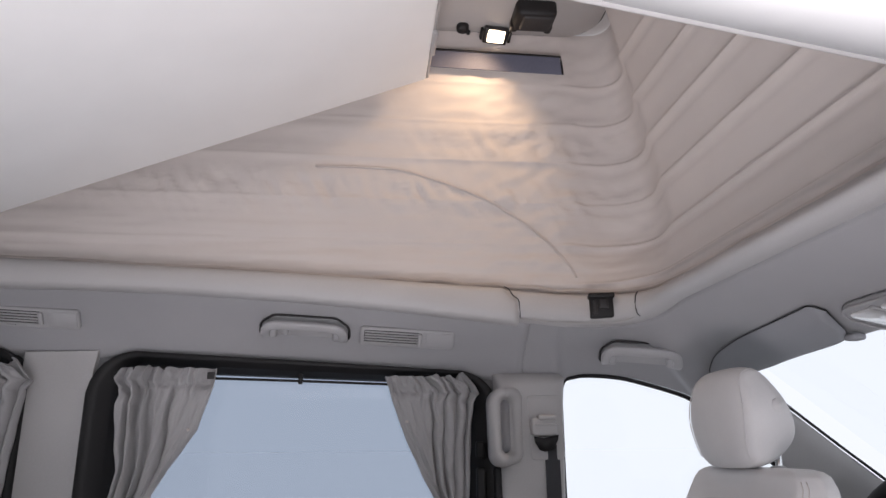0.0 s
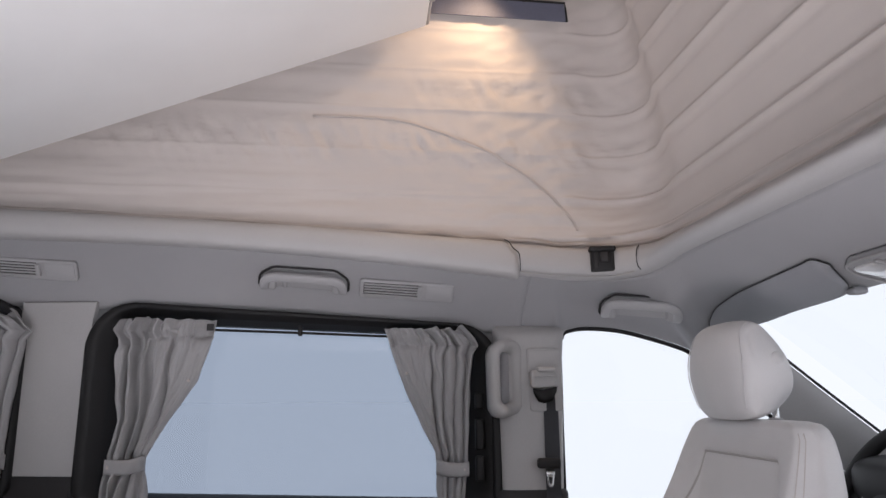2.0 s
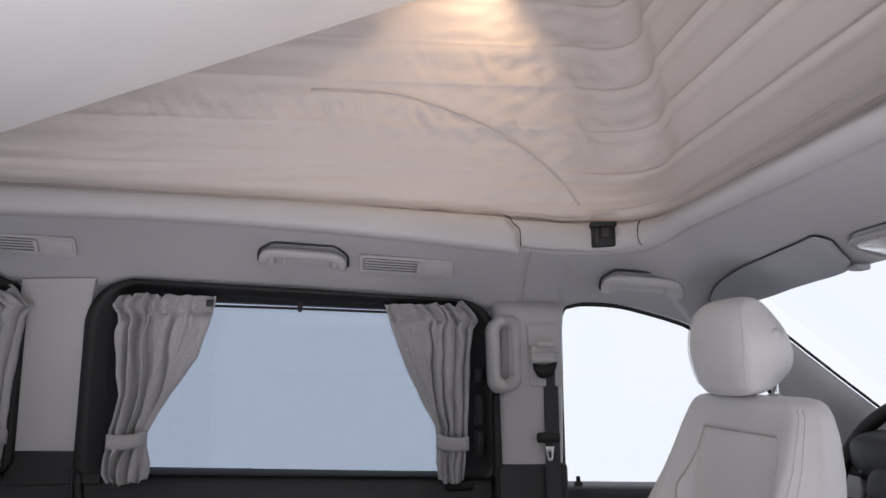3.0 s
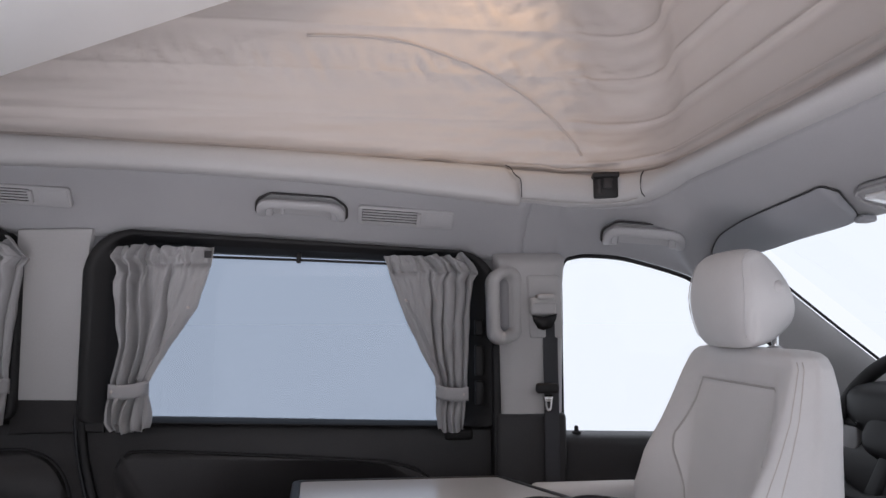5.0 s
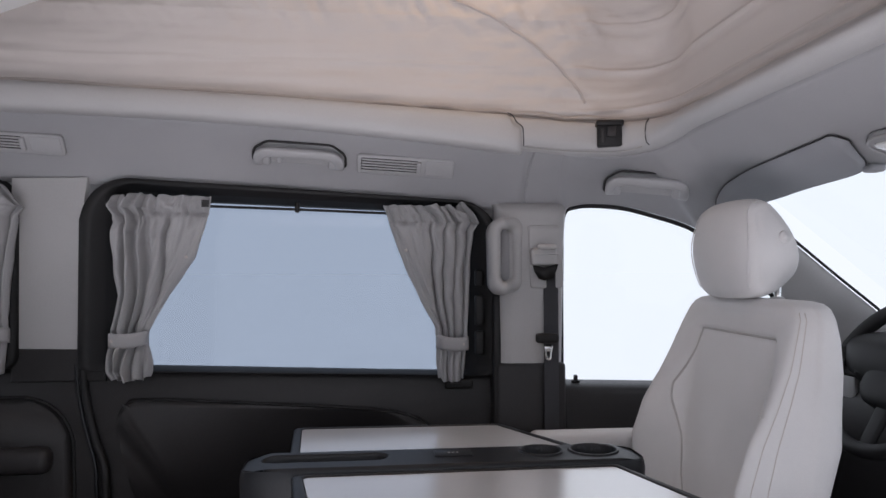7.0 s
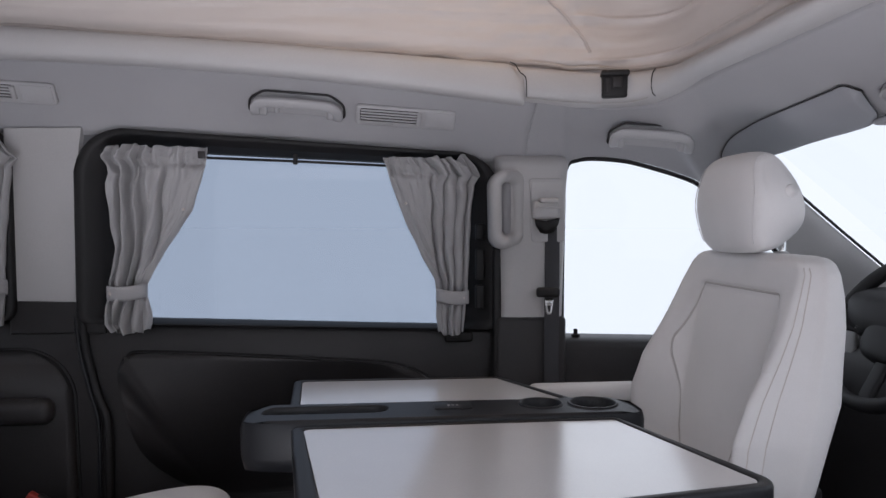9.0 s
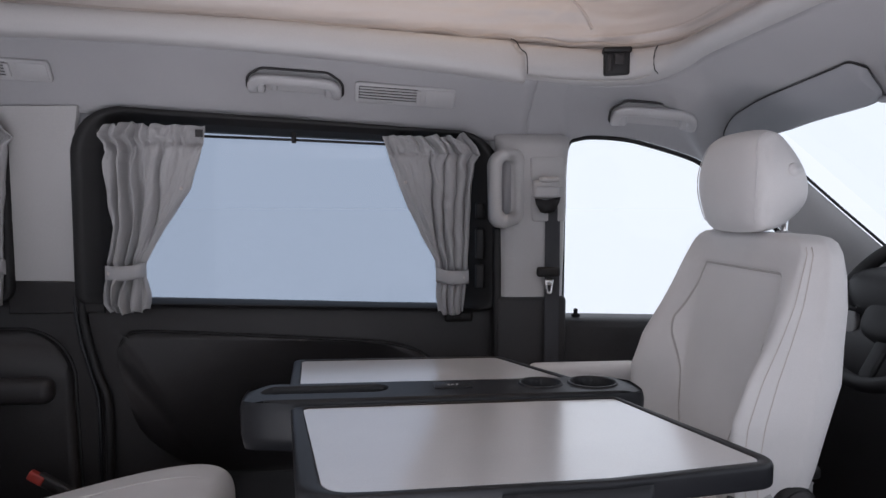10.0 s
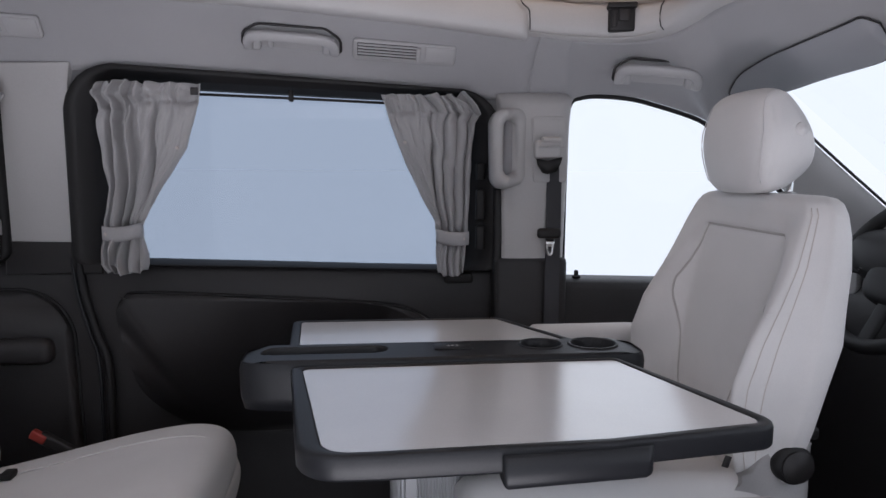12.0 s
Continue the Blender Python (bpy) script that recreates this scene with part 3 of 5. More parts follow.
part("ear", rbox((-0.045, 0.035, -0.006), (0.02, 0.03, 0.03), 0.006), BLACK, vb)
part("ear", rbox((0.045, 0.035, -0.006), (0.02, 0.03, 0.03), 0.006), BLACK, vb)

# ---- fittings on the headliner ----
def on_liner(x, s, lift=0.0):
    """Matrix on the sloped side headliner: local x along the van, y up the slope, z towards the cabin."""
    a, b = Vector((x, 1.568, rail_bottom(x))), Vector((x, 1.688, frame_top(x) - 0.02))
    p = a.lerp(b, s) + Vector((0, 0.016, 0.012)) * math.sin(math.pi * s)
    u = Vector((1, 0, -0.055)).normalized()
    v = (a - b).normalized()
    v = (v - u * v.dot(u)).normalized()
    w = u.cross(v)
    m = Matrix((u, v, w)).transposed().to_4x4()
    m.translation = p + w * lift
    return m


def flat_section_sweep(path, hw, hh, n=12):
    """A bar with a rounded flat section along a path in the local xy-plane with lift z."""
    rows, k = [], len(path)
    for i, p in enumerate(path):
        d = (path[min(i + 1, k - 1)] - path[max(i - 1, 0)]).normalized()
        w = Vector((0, 0, 1))
        s = d.cross(w).normalized()
        w = s.cross(d)
        rows.append([])
        for j in range(n):
            a = 2 * math.pi * j / n
            ca, sa = math.cos(a), math.sin(a)
            rows[-1].append(p + s * hw * math.copysign(abs(ca) ** 0.6, ca) + w * hh * math.copysign(abs(sa) ** 0.6, sa))
    return cap(grid(rows, closed_u=True), n)


def grab_handle(m, length, label):
    h = empty("grab_handle", label, "grab handle", "grab handles above the windows")
    h.matrix_basis = m
    L = length / 2
    arch = [(-L, -0.030), (-L + 0.002, 0.004), (-L + 0.034, 0.026), (L - 0.034, 0.026), (L - 0.002, 0.002), (L, -0.032)]
    path = smooth_path([(-L + 0.014, -0.026, 0.004), (-L + 0.013, -0.018, 0.018), (-L + 0.016, 0.002, 0.026), (-L + 0.036, 0.014, 0.030), (0, 0.016, 0.032), (L - 0.036, 0.013, 0.030), (L - 0.016, 0.0, 0.026), (L - 0.013, -0.020, 0.018), (L - 0.014, -0.028, 0.004)], 6)
    part("grip", flat_section_sweep(path, 0.0115, 0.009, 16), FITTING, h)
    for s in (-1, 1):
        part("foot", rbox((s * (L - 0.022), -0.016, 0.010), (0.036, 0.028, 0.022), 0.007, 3), FITTING, h)
    rim = rounded([(u * 1.022, v + 0.0045) for u, v in arch], [0.008, 0.02, 0.024, 0.024, 0.02, 0.008], 5)
    # shadow gap round the handle, drawn as a dark tube
    part("gap_line", tube([(u, v, 0.008) for u, v in rim], 0.0030, 6), DARK, h, "dark line drawn for the shadow gap round the handle")
    part("mount_plate", prism(rim, lambda u, v, w: (u, v, w - 0.004), 0.010, 0.002), FITTING, h)
    if length > 0.21:
        part("hook", rbox((0.0, -0.002, 0.008), (0.040, 0.005, 0.010), 0.002), DARK, h, "dark coat hook slot")
        part("hook_foot", rbox((-0.046, -0.010, 0.012), (0.012, 0.022, 0.016), 0.004, 3), FITTING, h)
    return h


grab_handle(on_liner(-0.150, 0.47), 0.215, "light grey grab handle above the side window")
h2 = grab_handle(Matrix(), 0.200, "light grey grab handle above the driver's door")
u = Vector((1, -0.30, -0.10)).normalized()
v = Vector((0, -0.52, 0.85))
v = (v - u * v.dot(u)).normalized()
m = Matrix((u, v, u.cross(v))).transposed().to_4x4()
m.translation = (0.690, 1.594, 1.241)
h2.matrix_basis = m


def air_vent(m):
    a = empty("air_vent", "light grey slotted air vent in the headliner", "air vent", "air vents in the headliner")
    a.matrix_basis = m
    part("plate", prism(rounded([(-0.118, -0.026), (0.118, -0.026), (0.118, 0.026), (-0.118, 0.026)], 0.008, 3), lambda u, v, w: (u, v, w - 0.002), 0.011, 0.003), FITTING, a)
    # flat dark sheet on the plate puts the slots' shade into colour
    part("recess", prism(rounded([(-0.108, -0.015), (0.030, -0.015), (0.030, 0.019), (-0.108, 0.019)], 0.003, 2), lambda u, v, w: (u, v, 0.0092 + w), 0.0006, 0), DARK, a, "dark sheet for the shade between the slats")
    for i in range(5):
        part("slat", rbox((-0.040, 0.0155 - 0.0075 * i, 0.0112), (0.134, 0.0044, 0.004), 0.0012, 2), FITTING, a)
    part("slider", rbox((0.031, 0.002, 0.013), (0.010, 0.032, 0.010), 0.002), FITTING, a)
    part("panel", rbox((0.080, 0.002, 0.0100), (0.066, 0.038, 0.003), 0.001), FITTING, a)
    part("thumbwheel", rbox((-0.040, -0.0205, 0.010), (0.022, 0.004, 0.004), 0.001), FITTING, a)
    return a


v1 = air_vent(on_liner(0.103, 0.50))
copy_thing(v1, on_liner(-0.802, 0.50))

# black latch keeper on the rim
lk = empty("roof_latch_keeper", "black plastic latch keeper on the roof rim", "latch", at=(0.571, 1.525, 1.345))
lk.rotation_euler = (0, 0, radians(-12))
bm = rbox((0, 0, 0), (0.056, 0.030, 0.060), 0.005, 2)
part("body", bm, BLACK, lk)
part("flange", rbox((0, -0.004, 0.024), (0.062, 0.036, 0.012), 0.003), BLACK, lk)
part("tooth", rbox((0.004, -0.016, 0.004), (0.022, 0.008, 0.026), 0.003), DARK, lk)
part("tooth", rbox((-0.016, -0.015, -0.004), (0.010, 0.006, 0.036), 0.002), DARK, lk)

# sun visor and overhead console
def on_front(x, y, w):
    return Vector((x, y, front_z(x, y) - 0.004 - w))


vis = empty("sun_visor", "light grey folded-up sun visor above the windscreen", "sun visor")
OUT = densify(rounded([(0.828, 1.530), (0.90, 1.60), (0.990, 1.575), (0.990, 1.215), (0.905, 1.145), (0.845, 1.088), (0.818, 1.105)], [0.03, 0.03, 0.01, 0.02, 0.05, 0.015, 0.015], 6), 4)
upper = smooth_path([(0.872, 1.585, 0), (0.848, 1.556, 0), (0.842, 1.45, 0), (0.834, 1.30, 0), (0.823, 1.15, 0), (0.820, 1.105, 0), (0.845, 1.092, 0)], 6)
lower = smooth_path([(0.905, 1.598, 0), (0.965, 1.585, 0), (0.988, 1.53, 0), (0.989, 1.40, 0), (0.986, 1.26, 0), (0.945, 1.18, 0), (0.880, 1.120, 0)], 6)
rows = []
for k in range(13):
    q = k / 12
    rows.append([on_front(p.x, p.y, 0.002 + 0.012 * min(1.0, 6 * q * (1 - q), 0.25 * min(n, len(upper) - 1 - n))) for n, p in enumerate(a.lerp(b, q) for a, b in zip(upper, lower))])
part("pad", grid(rows), VISOR, vis)
OUT = [(p.x, p.y) for p in upper + lower[::-1]]
# the gap's shadow round the visor, drawn as a thin dark tube
part("edge_gap", tube([on_front(u, v, 0.002) for u, v in OUT], 0.0014, 6, closed=True), DARK, vis, "dark line drawn for the shadow gap round the visor")
part("clip", rbox((0.965, 1.185, front_z(0.965, 1.185) - 0.012), (0.03, 0.03, 0.014), 0.005), VISOR, vis, "grey visor clip")
con = empty("overhead_console", "grey overhead console with lamps by the mirror", "console")
OUT = densify(rounded([(0.845, 1.075), (0.985, 1.10), (0.985, 0.68), (0.845, 0.70)], [0.05, 0.03, 0.03, 0.05], 6), 2)
part("housing", prism(OUT, on_front, 0.010, 0.005, 3), LINER, con)
part("bezel", tube([on_front(u, v, 0.010) for u, v in OUT], 0.003, 6, closed=True), SHELLGREY, con, "satin bezel round the lamps")
for v in (1.03, 0.955, 0.88):
    part("lens", prism(rounded([(0.862, v + 0.03), (0.955, v + 0.034), (0.955, v - 0.03), (0.862, v - 0.03)], 0.012, 4), lambda u, v, w: on_front(u, v, 0.009 + w), 0.005, 0.002), TABLETOP, con, "pale ribbed lamp lens")
for v in (0.992, 0.918):
    part("divider", prism(rounded([(0.855, v + 0.006), (0.965, v + 0.006), (0.965, v - 0.006), (0.855, v - 0.006)], 0.003, 3), lambda u, v, w: on_front(u, v, 0.009 + w), 0.008, 0.002), SHELLGREY, con)


# ---- curtains and rod ----
def curtain_sheet(edges, z_top, z_bot, valleys, seed, outer_left, y0=1.652):
    """Hanging cloth in rounded folds between sharp valleys. edges: (share of the height from the top, left x, right x);
    valleys: (share of the width at the head, at the tie, at the hem, fullness of the fold before it), counted from the outer side."""
    vs, ls, rs = zip(*edges)
    tops, ties, hems, full = zip(*valleys)
    nu, nv = 150, 120
    rows = []
    for i in range(nv + 1):
        v = i / nv
        xl, xr = lerp(vs, ls, v), lerp(vs, rs, v)
        wide = xr - xl
        tie = math.exp(-((v - 0.79) / 0.05) ** 2)
        if v < 0.79:
            f = sstep(0.10, 0.79, v) ** 1.3
            lines = [a + (b - a) * f for a, b in zip(tops, ties)]
        else:
            f = sstep(0.79, 1.0, v)
            lines = [a + (b - a) * f for a, b in zip(ties, hems)]
        lines = [0.0] + [c + 0.012 * noise.noise(Vector((k * 7.1, v * 3.2, seed))) * (1 - tie) for k, c in enumerate(lines)] + [1.0]
        fullness = list(full) + [0.10]
        head = sstep(0.115, 0.085, v)
        pinch = math.exp(-((v - 0.095) / 0.022) ** 2)
        row = []
        for j in range(nu + 1):
            u = j / nu
            g = u if outer_left else 1 - u
            k = max(n for n in range(len(lines) - 1) if g >= lines[n] - 1e-9)
            a, b = lines[k], lines[k + 1]
            share = min(1.0, max(0.0, (g - a) / max(b - a, 1e-4)))
            lobe = math.sin(math.pi * share) ** 0.5
            gap = min(abs(g - c) for c in lines[1:-1]) * wide
            crease = 0.022 * math.exp(-(gap / 0.0045) ** 2) * (1 - 0.9 * sstep(0.65, 0.85, g)) * sstep(0.05, 0.16, v)
            depth = fullness[min(k, len(fullness) - 1)] * (b - a) * wide * (0.75 + 0.5 * sstep(0.1, 0.6, v))
            depth = min(depth * 1.5, 0.045) * (1 - 0.45 * tie)
            outer = sstep(0.75, 0.25, g)
            soft = 0.012 * noise.noise(Vector((g * 6.0 + v * 2.6, v * 1.3, seed + 3))) + 0.0035 * noise.noise(Vector((g * 14 + v * 5, v * 5, seed + 5))) + 0.0016 * noise.noise(Vector((g * 40, v * 16, seed + 7)))
            gather = math.sin(g * 46 + 5.0 * noise.noise(Vector((g * 7, v * 5, seed + 9))))
            ruffle = head * (0.017 * gather * (0.35 + 0.65 * outer) + 0.008 * noise.noise(Vector((g * 22, v * 40, seed + 1))))
            below = 0.008 * gather * (0.3 + 0.7 * outer) * sstep(0.34, 0.10, v) * (1 - head)
            y = y0 - 0.006 - depth * lobe * (1 - 0.75 * head) - soft - ruffle - below - 0.016 * head * outer + 0.010 * pinch + crease - 0.012 * math.sin(math.pi * g) * (1 - tie)
            z = z_top + (z_bot - z_top) * v
            z += sstep(0.06, 0.0, v) * (0.010 * noise.noise(Vector((g * 12, 1, seed))) * (0.3 + outer) - 0.008 * outer * g) + sstep(0.93, 1.0, v) * (0.007 * noise.noise(Vector((g * 7, 5, seed))) - 0.006 * math.sin(math.pi * g))
            row.append((xl + wide * u + 0.006 * math.cos(math.pi * share) * outer * (1 - tie) * (0 < k) + 0.003 * noise.noise(Vector((u * 6, v * 9, seed + 8))), y, z))
        rows.append(row)
    return grid(rows)


def curtain(edges, z_top, z_bot, valleys, seed, outer_left, label, patch):
    c = empty("curtain", label, "curtain", "tied-back curtains at the side windows")
    solidify(part("cloth", curtain_sheet(edges, z_top, z_bot, valleys, seed, outer_left), CLOTH, c), 0.0015, 0)
    vs, ls, rs = zip(*edges)
    xl, xr, z = lerp(vs, ls, 0.79), lerp(vs, rs, 0.79), z_top + (z_bot - z_top) * 0.79
    rows = []
    for k in range(36):
        a = 2 * math.pi * k / 36
        cx, cy = (xl + xr) / 2 + (xr - xl) * 0.51 * math.copysign(abs(math.cos(a)) ** 0.7, math.cos(a)), 1.640 - 0.024 * math.sin(a)
        w = 0.002 * math.sin(3 * a) + 0.003 * math.cos(a) * (1 if outer_left else -1)
        rows.append([(cx, cy, z + 0.016 + w), (cx, cy - 0.002 * math.sin(a), z + 0.008 + w), (cx, cy - 0.002 * math.sin(a), z - 0.009 + w), (cx, cy, z - 0.016 + w)])
    solidify(part("tie_band", grid(rows, closed_v=True), CLOTH, c, "grey cloth tie-back band"), 0.002, 1)
    if patch:
        part("hook_tape", rbox(patch, (0.017, 0.002, 0.017), 0.001), DARK, c, "small dark hook tape square")
    stud = (xl + 0.012 if outer_left else xr - 0.014, 1.618, z - 0.002)
    part("press_stud", blob(stud, (0.005, 0.003, 0.005), 1.0, 12, 6), THREAD, c)
    inner = (lerp(vs, rs, 0.34) - 0.016, 1.628, z_top + (z_bot - z_top) * 0.34) if outer_left else (lerp(vs, ls, 0.26) + 0.016, 1.628, z_top + (z_bot - z_top) * 0.26)
    part("press_stud", blob(inner, (0.004, 0.003, 0.004), 1.0, 10, 6), THREAD, c)
    return c


LEFT_EDGES = ((0.0, -0.574, -0.355), (0.03, -0.583, -0.356), (0.07, -0.588, -0.360), (0.11, -0.578, -0.363), (0.15, -0.573, -0.367), (0.20, -0.580, -0.373), (0.34, -0.576, -0.391), (0.46, -0.570, -0.422), (0.55, -0.564, -0.447), (0.66, -0.572, -0.474), (0.74, -0.579, -0.491), (0.79, -0.578, -0.495), (0.86, -0.586, -0.486), (0.91, -0.588, -0.482), (0.96, -0.586, -0.483), (1.0, -0.572, -0.488))
LEFT_FOLDS = ((0.12, 0.16, 0.14, 0.55), (0.25, 0.47, 0.30, 0.60), (0.38, 0.62, 0.52, 0.55), (0.60, 0.86, 0.76, 0.16))
curtain(LEFT_EDGES, 1.204, 0.782, LEFT_FOLDS, 1.3, True, "grey cloth curtain tied back beside the window, ruffled top", (-0.367, 1.634, 1.186))
RIGHT_EDGES = ((0.0, 0.048, 0.244), (0.04, 0.053, 0.262), (0.10, 0.062, 0.281), (0.15, 0.069, 0.266), (0.22, 0.080, 0.265), (0.34, 0.099, 0.259), (0.55, 0.139, 0.256), (0.70, 0.174, 0.251), (0.79, 0.178, 0.252), (0.91, 0.176, 0.245), (1.0, 0.182, 0.241))
RIGHT_FOLDS = ((0.10, 0.18, 0.16, 0.5), (0.22, 0.40, 0.38, 0.6), (0.36, 0.60, 0.58, 0.55), (0.52, 0.78, 0.80, 0.35))
rc = curtain(RIGHT_EDGES, 1.186, 0.766, RIGHT_FOLDS, 4.1, False, "grey cloth curtain tied back beside the window, ruffled top", None)
copy_thing(rc, Matrix.Translation((-1.052, 0, 0.032)))

rod = empty("curtain_rod", "thin black curtain rod across the window", "curtain rod")
part("bar", tube([(-0.60, 1.672, 1.190), (-0.159, 1.672, 1.177), (0.285, 1.672, 1.161)], 0.0032, 8), BLACK, rod)
part("clip", rbox((-0.159, 1.672, 1.182), (0.011, 0.014, 0.026), 0.003), BLACK, rod, "black rod clip")
part("end_cap", rbox((-0.60, 1.675, 1.192), (0.012, 0.012, 0.016), 0.003), BLACK, rod)
part("end_cap", rbox((0.285, 1.675, 1.165), (0.012, 0.012, 0.016), 0.003), BLACK, rod)

# ---- lower wall lining: raised door panel, rear panel, seals ----
def wall_y(z):
    return lerp((0.0, 0.08, 0.28, 0.48, 0.68, 0.73, 0.78), (1.655, 1.66, 1.668, 1.676, 1.682, 1.684, 1.70), z)


dp = empty("side_panel", "dark grey moulded panel on the side wall", "wall panel", "moulded panels on the side wall")
OUT = [(p.x, p.z) for p in smooth_path([(-0.20, 0, 0.385), (-0.33, 0, 0.395), (-0.43, 0, 0.425), (-0.515, 0, 0.495), (-0.552, 0, 0.60), (-0.567, 0, 0.675), (-0.553, 0, 0.712), (-0.50, 0, 0.724), (-0.19, 0, 0.706), (0.03, 0, 0.690), (0.10, 0, 0.678), (0.15, 0, 0.656), (0.20, 0, 0.61), (0.24, 0, 0.52), (0.23, 0, 0.42), (0.15, 0, 0.385)], 6)]
part("panel", prism(OUT, lambda u, v, w: (u, wall_y(v) + 0.002 - w, v), 0.026, 0.012, 3), DARK, dp)
part("edge_groove", tube([(u, wall_y(v) - 0.002, v) for u, v in OUT], 0.005, 6, closed=True), BLACK, dp, "black shadow gap round the panel")
rp = empty("rear_side_panel", "dark grey moulded rear side panel with a tray", "wall panel", "moulded panels on the side wall")
OUT = rounded([(-1.45, 0.735), (-0.675, 0.735), (-0.655, 0.30), (-1.45, 0.30)], [0.03, 0.11, 0.05, 0.03], 8)
part("panel", prism(OUT, lambda u, v, w: (u, wall_y(v) + 0.002 - w, v), 0.030, 0.014, 3), DARK, rp)
part("edge_groove", tube([(u, wall_y(v) - 0.002, v) for u, v in OUT], 0.005, 6, closed=True), BLACK, rp, "black shadow gap round the panel")
part("tray", rbox((-0.87, 1.638, 0.600), (0.34, 0.05, 0.060), 0.022, 4), DARK, rp, "dark tray ledge")
sl = empty("door_seal", "dark rubber seal curving down the side wall", "seal")
part("rubber", tube(smooth_path([(-0.648, 1.690, 0.86), (-0.652, 1.684, 0.80), (-0.640, 1.676, 0.72), (-0.615, 1.668, 0.63), (-0.592, 1.662, 0.56), (-0.588, 1.655, 0.40), (-0.59, 1.650, 0.04)], 8), 0.010, 8), BLACK, sl)
part("metal_strip", tube(smooth_path([(-0.668, 1.690, 0.86), (-0.668, 1.682, 0.81), (-0.655, 1.675, 0.72), (-0.632, 1.668, 0.635), (-0.612, 1.662, 0.56), (-0.608, 1.655, 0.40), (-0.61, 1.650, 0.04)], 8), 0.0045, 8), TABLERIM, sl, "satin dark strip")
# dark shoulder between ledge and pale pillar trim
link_bm("wall_left_shoulder", prism([(-0.812, 0.77), (-0.60, 0.77), (-0.60, 0.8455), (-0.812, 0.8495)], lambda u, v, w: (u, 1.712 - w, v), 0.034, 0.004), DARK, label="dark wall lining under the pale pillar trim", kind="structure", smooth=False)
link_bm("pillar_filler", prism([(0.296, 0.78), (0.36, 0.78), (0.36, 1.25), (0.25, 1.25), (0.296, 1.16)], lambda u, v, w: (u, 1.716 - w, v), 0.02, 0.002), LINER, label="narrow trim behind the window surround", kind="structure", smooth=False)
link_bm("pillar_channel", rbox((0.326, 1.664, 0.62), (0.020, 0.05, 0.70), 0.006), BLACK, label="black seal beside the belt pillar", kind="structure")
bc = empty("window_catch", "black plastic catch below the window corner", "catch")
part("body", rbox((0.235, 1.674, 0.750), (0.07, 0.016, 0.026), 0.010, 3), BLACK, bc)
part("lever", rbox((0.225, 1.664, 0.756), (0.03, 0.008, 0.010), 0.004), DARK, bc)
gb = empty("guide_strip", "black guide strip with blocks beside the window", "strip")
for z, h in ((0.93, 0.075), (1.01, 0.04), (0.85, 0.06)):
    part("block", rbox((0.285, 1.664, z), (0.022, 0.018, h), 0.005), BLACK, gb)

# ---- belt pillar fittings ----
gr = empty("pillar_grip", "light grey upright grip handle on the belt pillar", "grab handle")
outer = densify(rounded([(0.296, 1.152), (0.392, 1.160), (0.392, 0.985), (0.316, 0.966), (0.300, 0.99)], [0.035, 0.03, 0.03, 0.02, 0.02], 6), 2)
inner = densify(rounded([(0.326, 1.128), (0.353, 1.128), (0.353, 1.006), (0.334, 1.001), (0.326, 1.012)], [0.013, 0.012, 0.012, 0.006, 0.006], 6), 2)
rows = []
for s, y in ((0, 1.634), (0, 1.592), (0.12, 1.580), (0.35, 1.572), (0.65, 1.572), (0.88, 1.580), (1, 1.592), (1, 1.634)):
    rows.append([(o[0] + (i[0] - o[0]) * s, y + 0.72 * max(0, o[0] - 0.330), o[1] + (i[1] - o[1]) * s) for o, i in zip(outer, inner)])
part("grip", grid(rows, closed_u=True, closed_v=True), TRIM, gr)
# recess in the headliner's darker grey, its shade put into the colour
part("recess", prism(inner, lambda u, v, w: (u, 1.622 - w, v), 0.002, 0), LINER, gr, "recess behind the grip, darkened in colour for its shade")
bp = empty("belt_adjuster", "light grey seat belt height adjuster on the pillar", "belt adjuster")
part("plate", prism(rounded([(0.398, 1.138), (0.482, 1.138), (0.486, 0.985), (0.404, 0.985)], 0.008, 3), lambda u, v, w: (u, 1.625 - w, v), 0.006, 0.002), TRIM, bp)
part("slide", prism(rounded([(0.402, 1.132), (0.478, 1.132), (0.480, 1.066), (0.402, 1.066)], 0.006, 3), lambda u, v, w: (u, 1.620 - w, v), 0.003, 0.001), TRIM, bp)
part("guide", rbox((0.432, 1.602, 1.062), (0.062, 0.030, 0.042), 0.008, 3), TRIM, bp, "pale belt guide")
part("button", rbox((0.437, 1.592, 1.084), (0.044, 0.030, 0.012), 0.004), TRIM, bp)
part("ridge", rbox((0.436, 1.588, 1.068), (0.058, 0.016, 0.004), 0.002), TRIM, bp)
rows = [[(0.405, 1.594, 1.040), (0.43, 1.588, 1.036), (0.466, 1.592, 1.044)], [(0.407, 1.592, 1.026), (0.43, 1.586, 1.020), (0.462, 1.590, 1.030)], [(0.418, 1.594, 1.008), (0.43, 1.590, 1.004), (0.452, 1.592, 1.010)]]
solidify(part("web_slot", grid(rows), BLACK, bp, "black plastic web slot"), 0.014, 1)
belt = empty("seat_belt", "black webbing seat belt hanging down the pillar", "seat belt")
rows = []
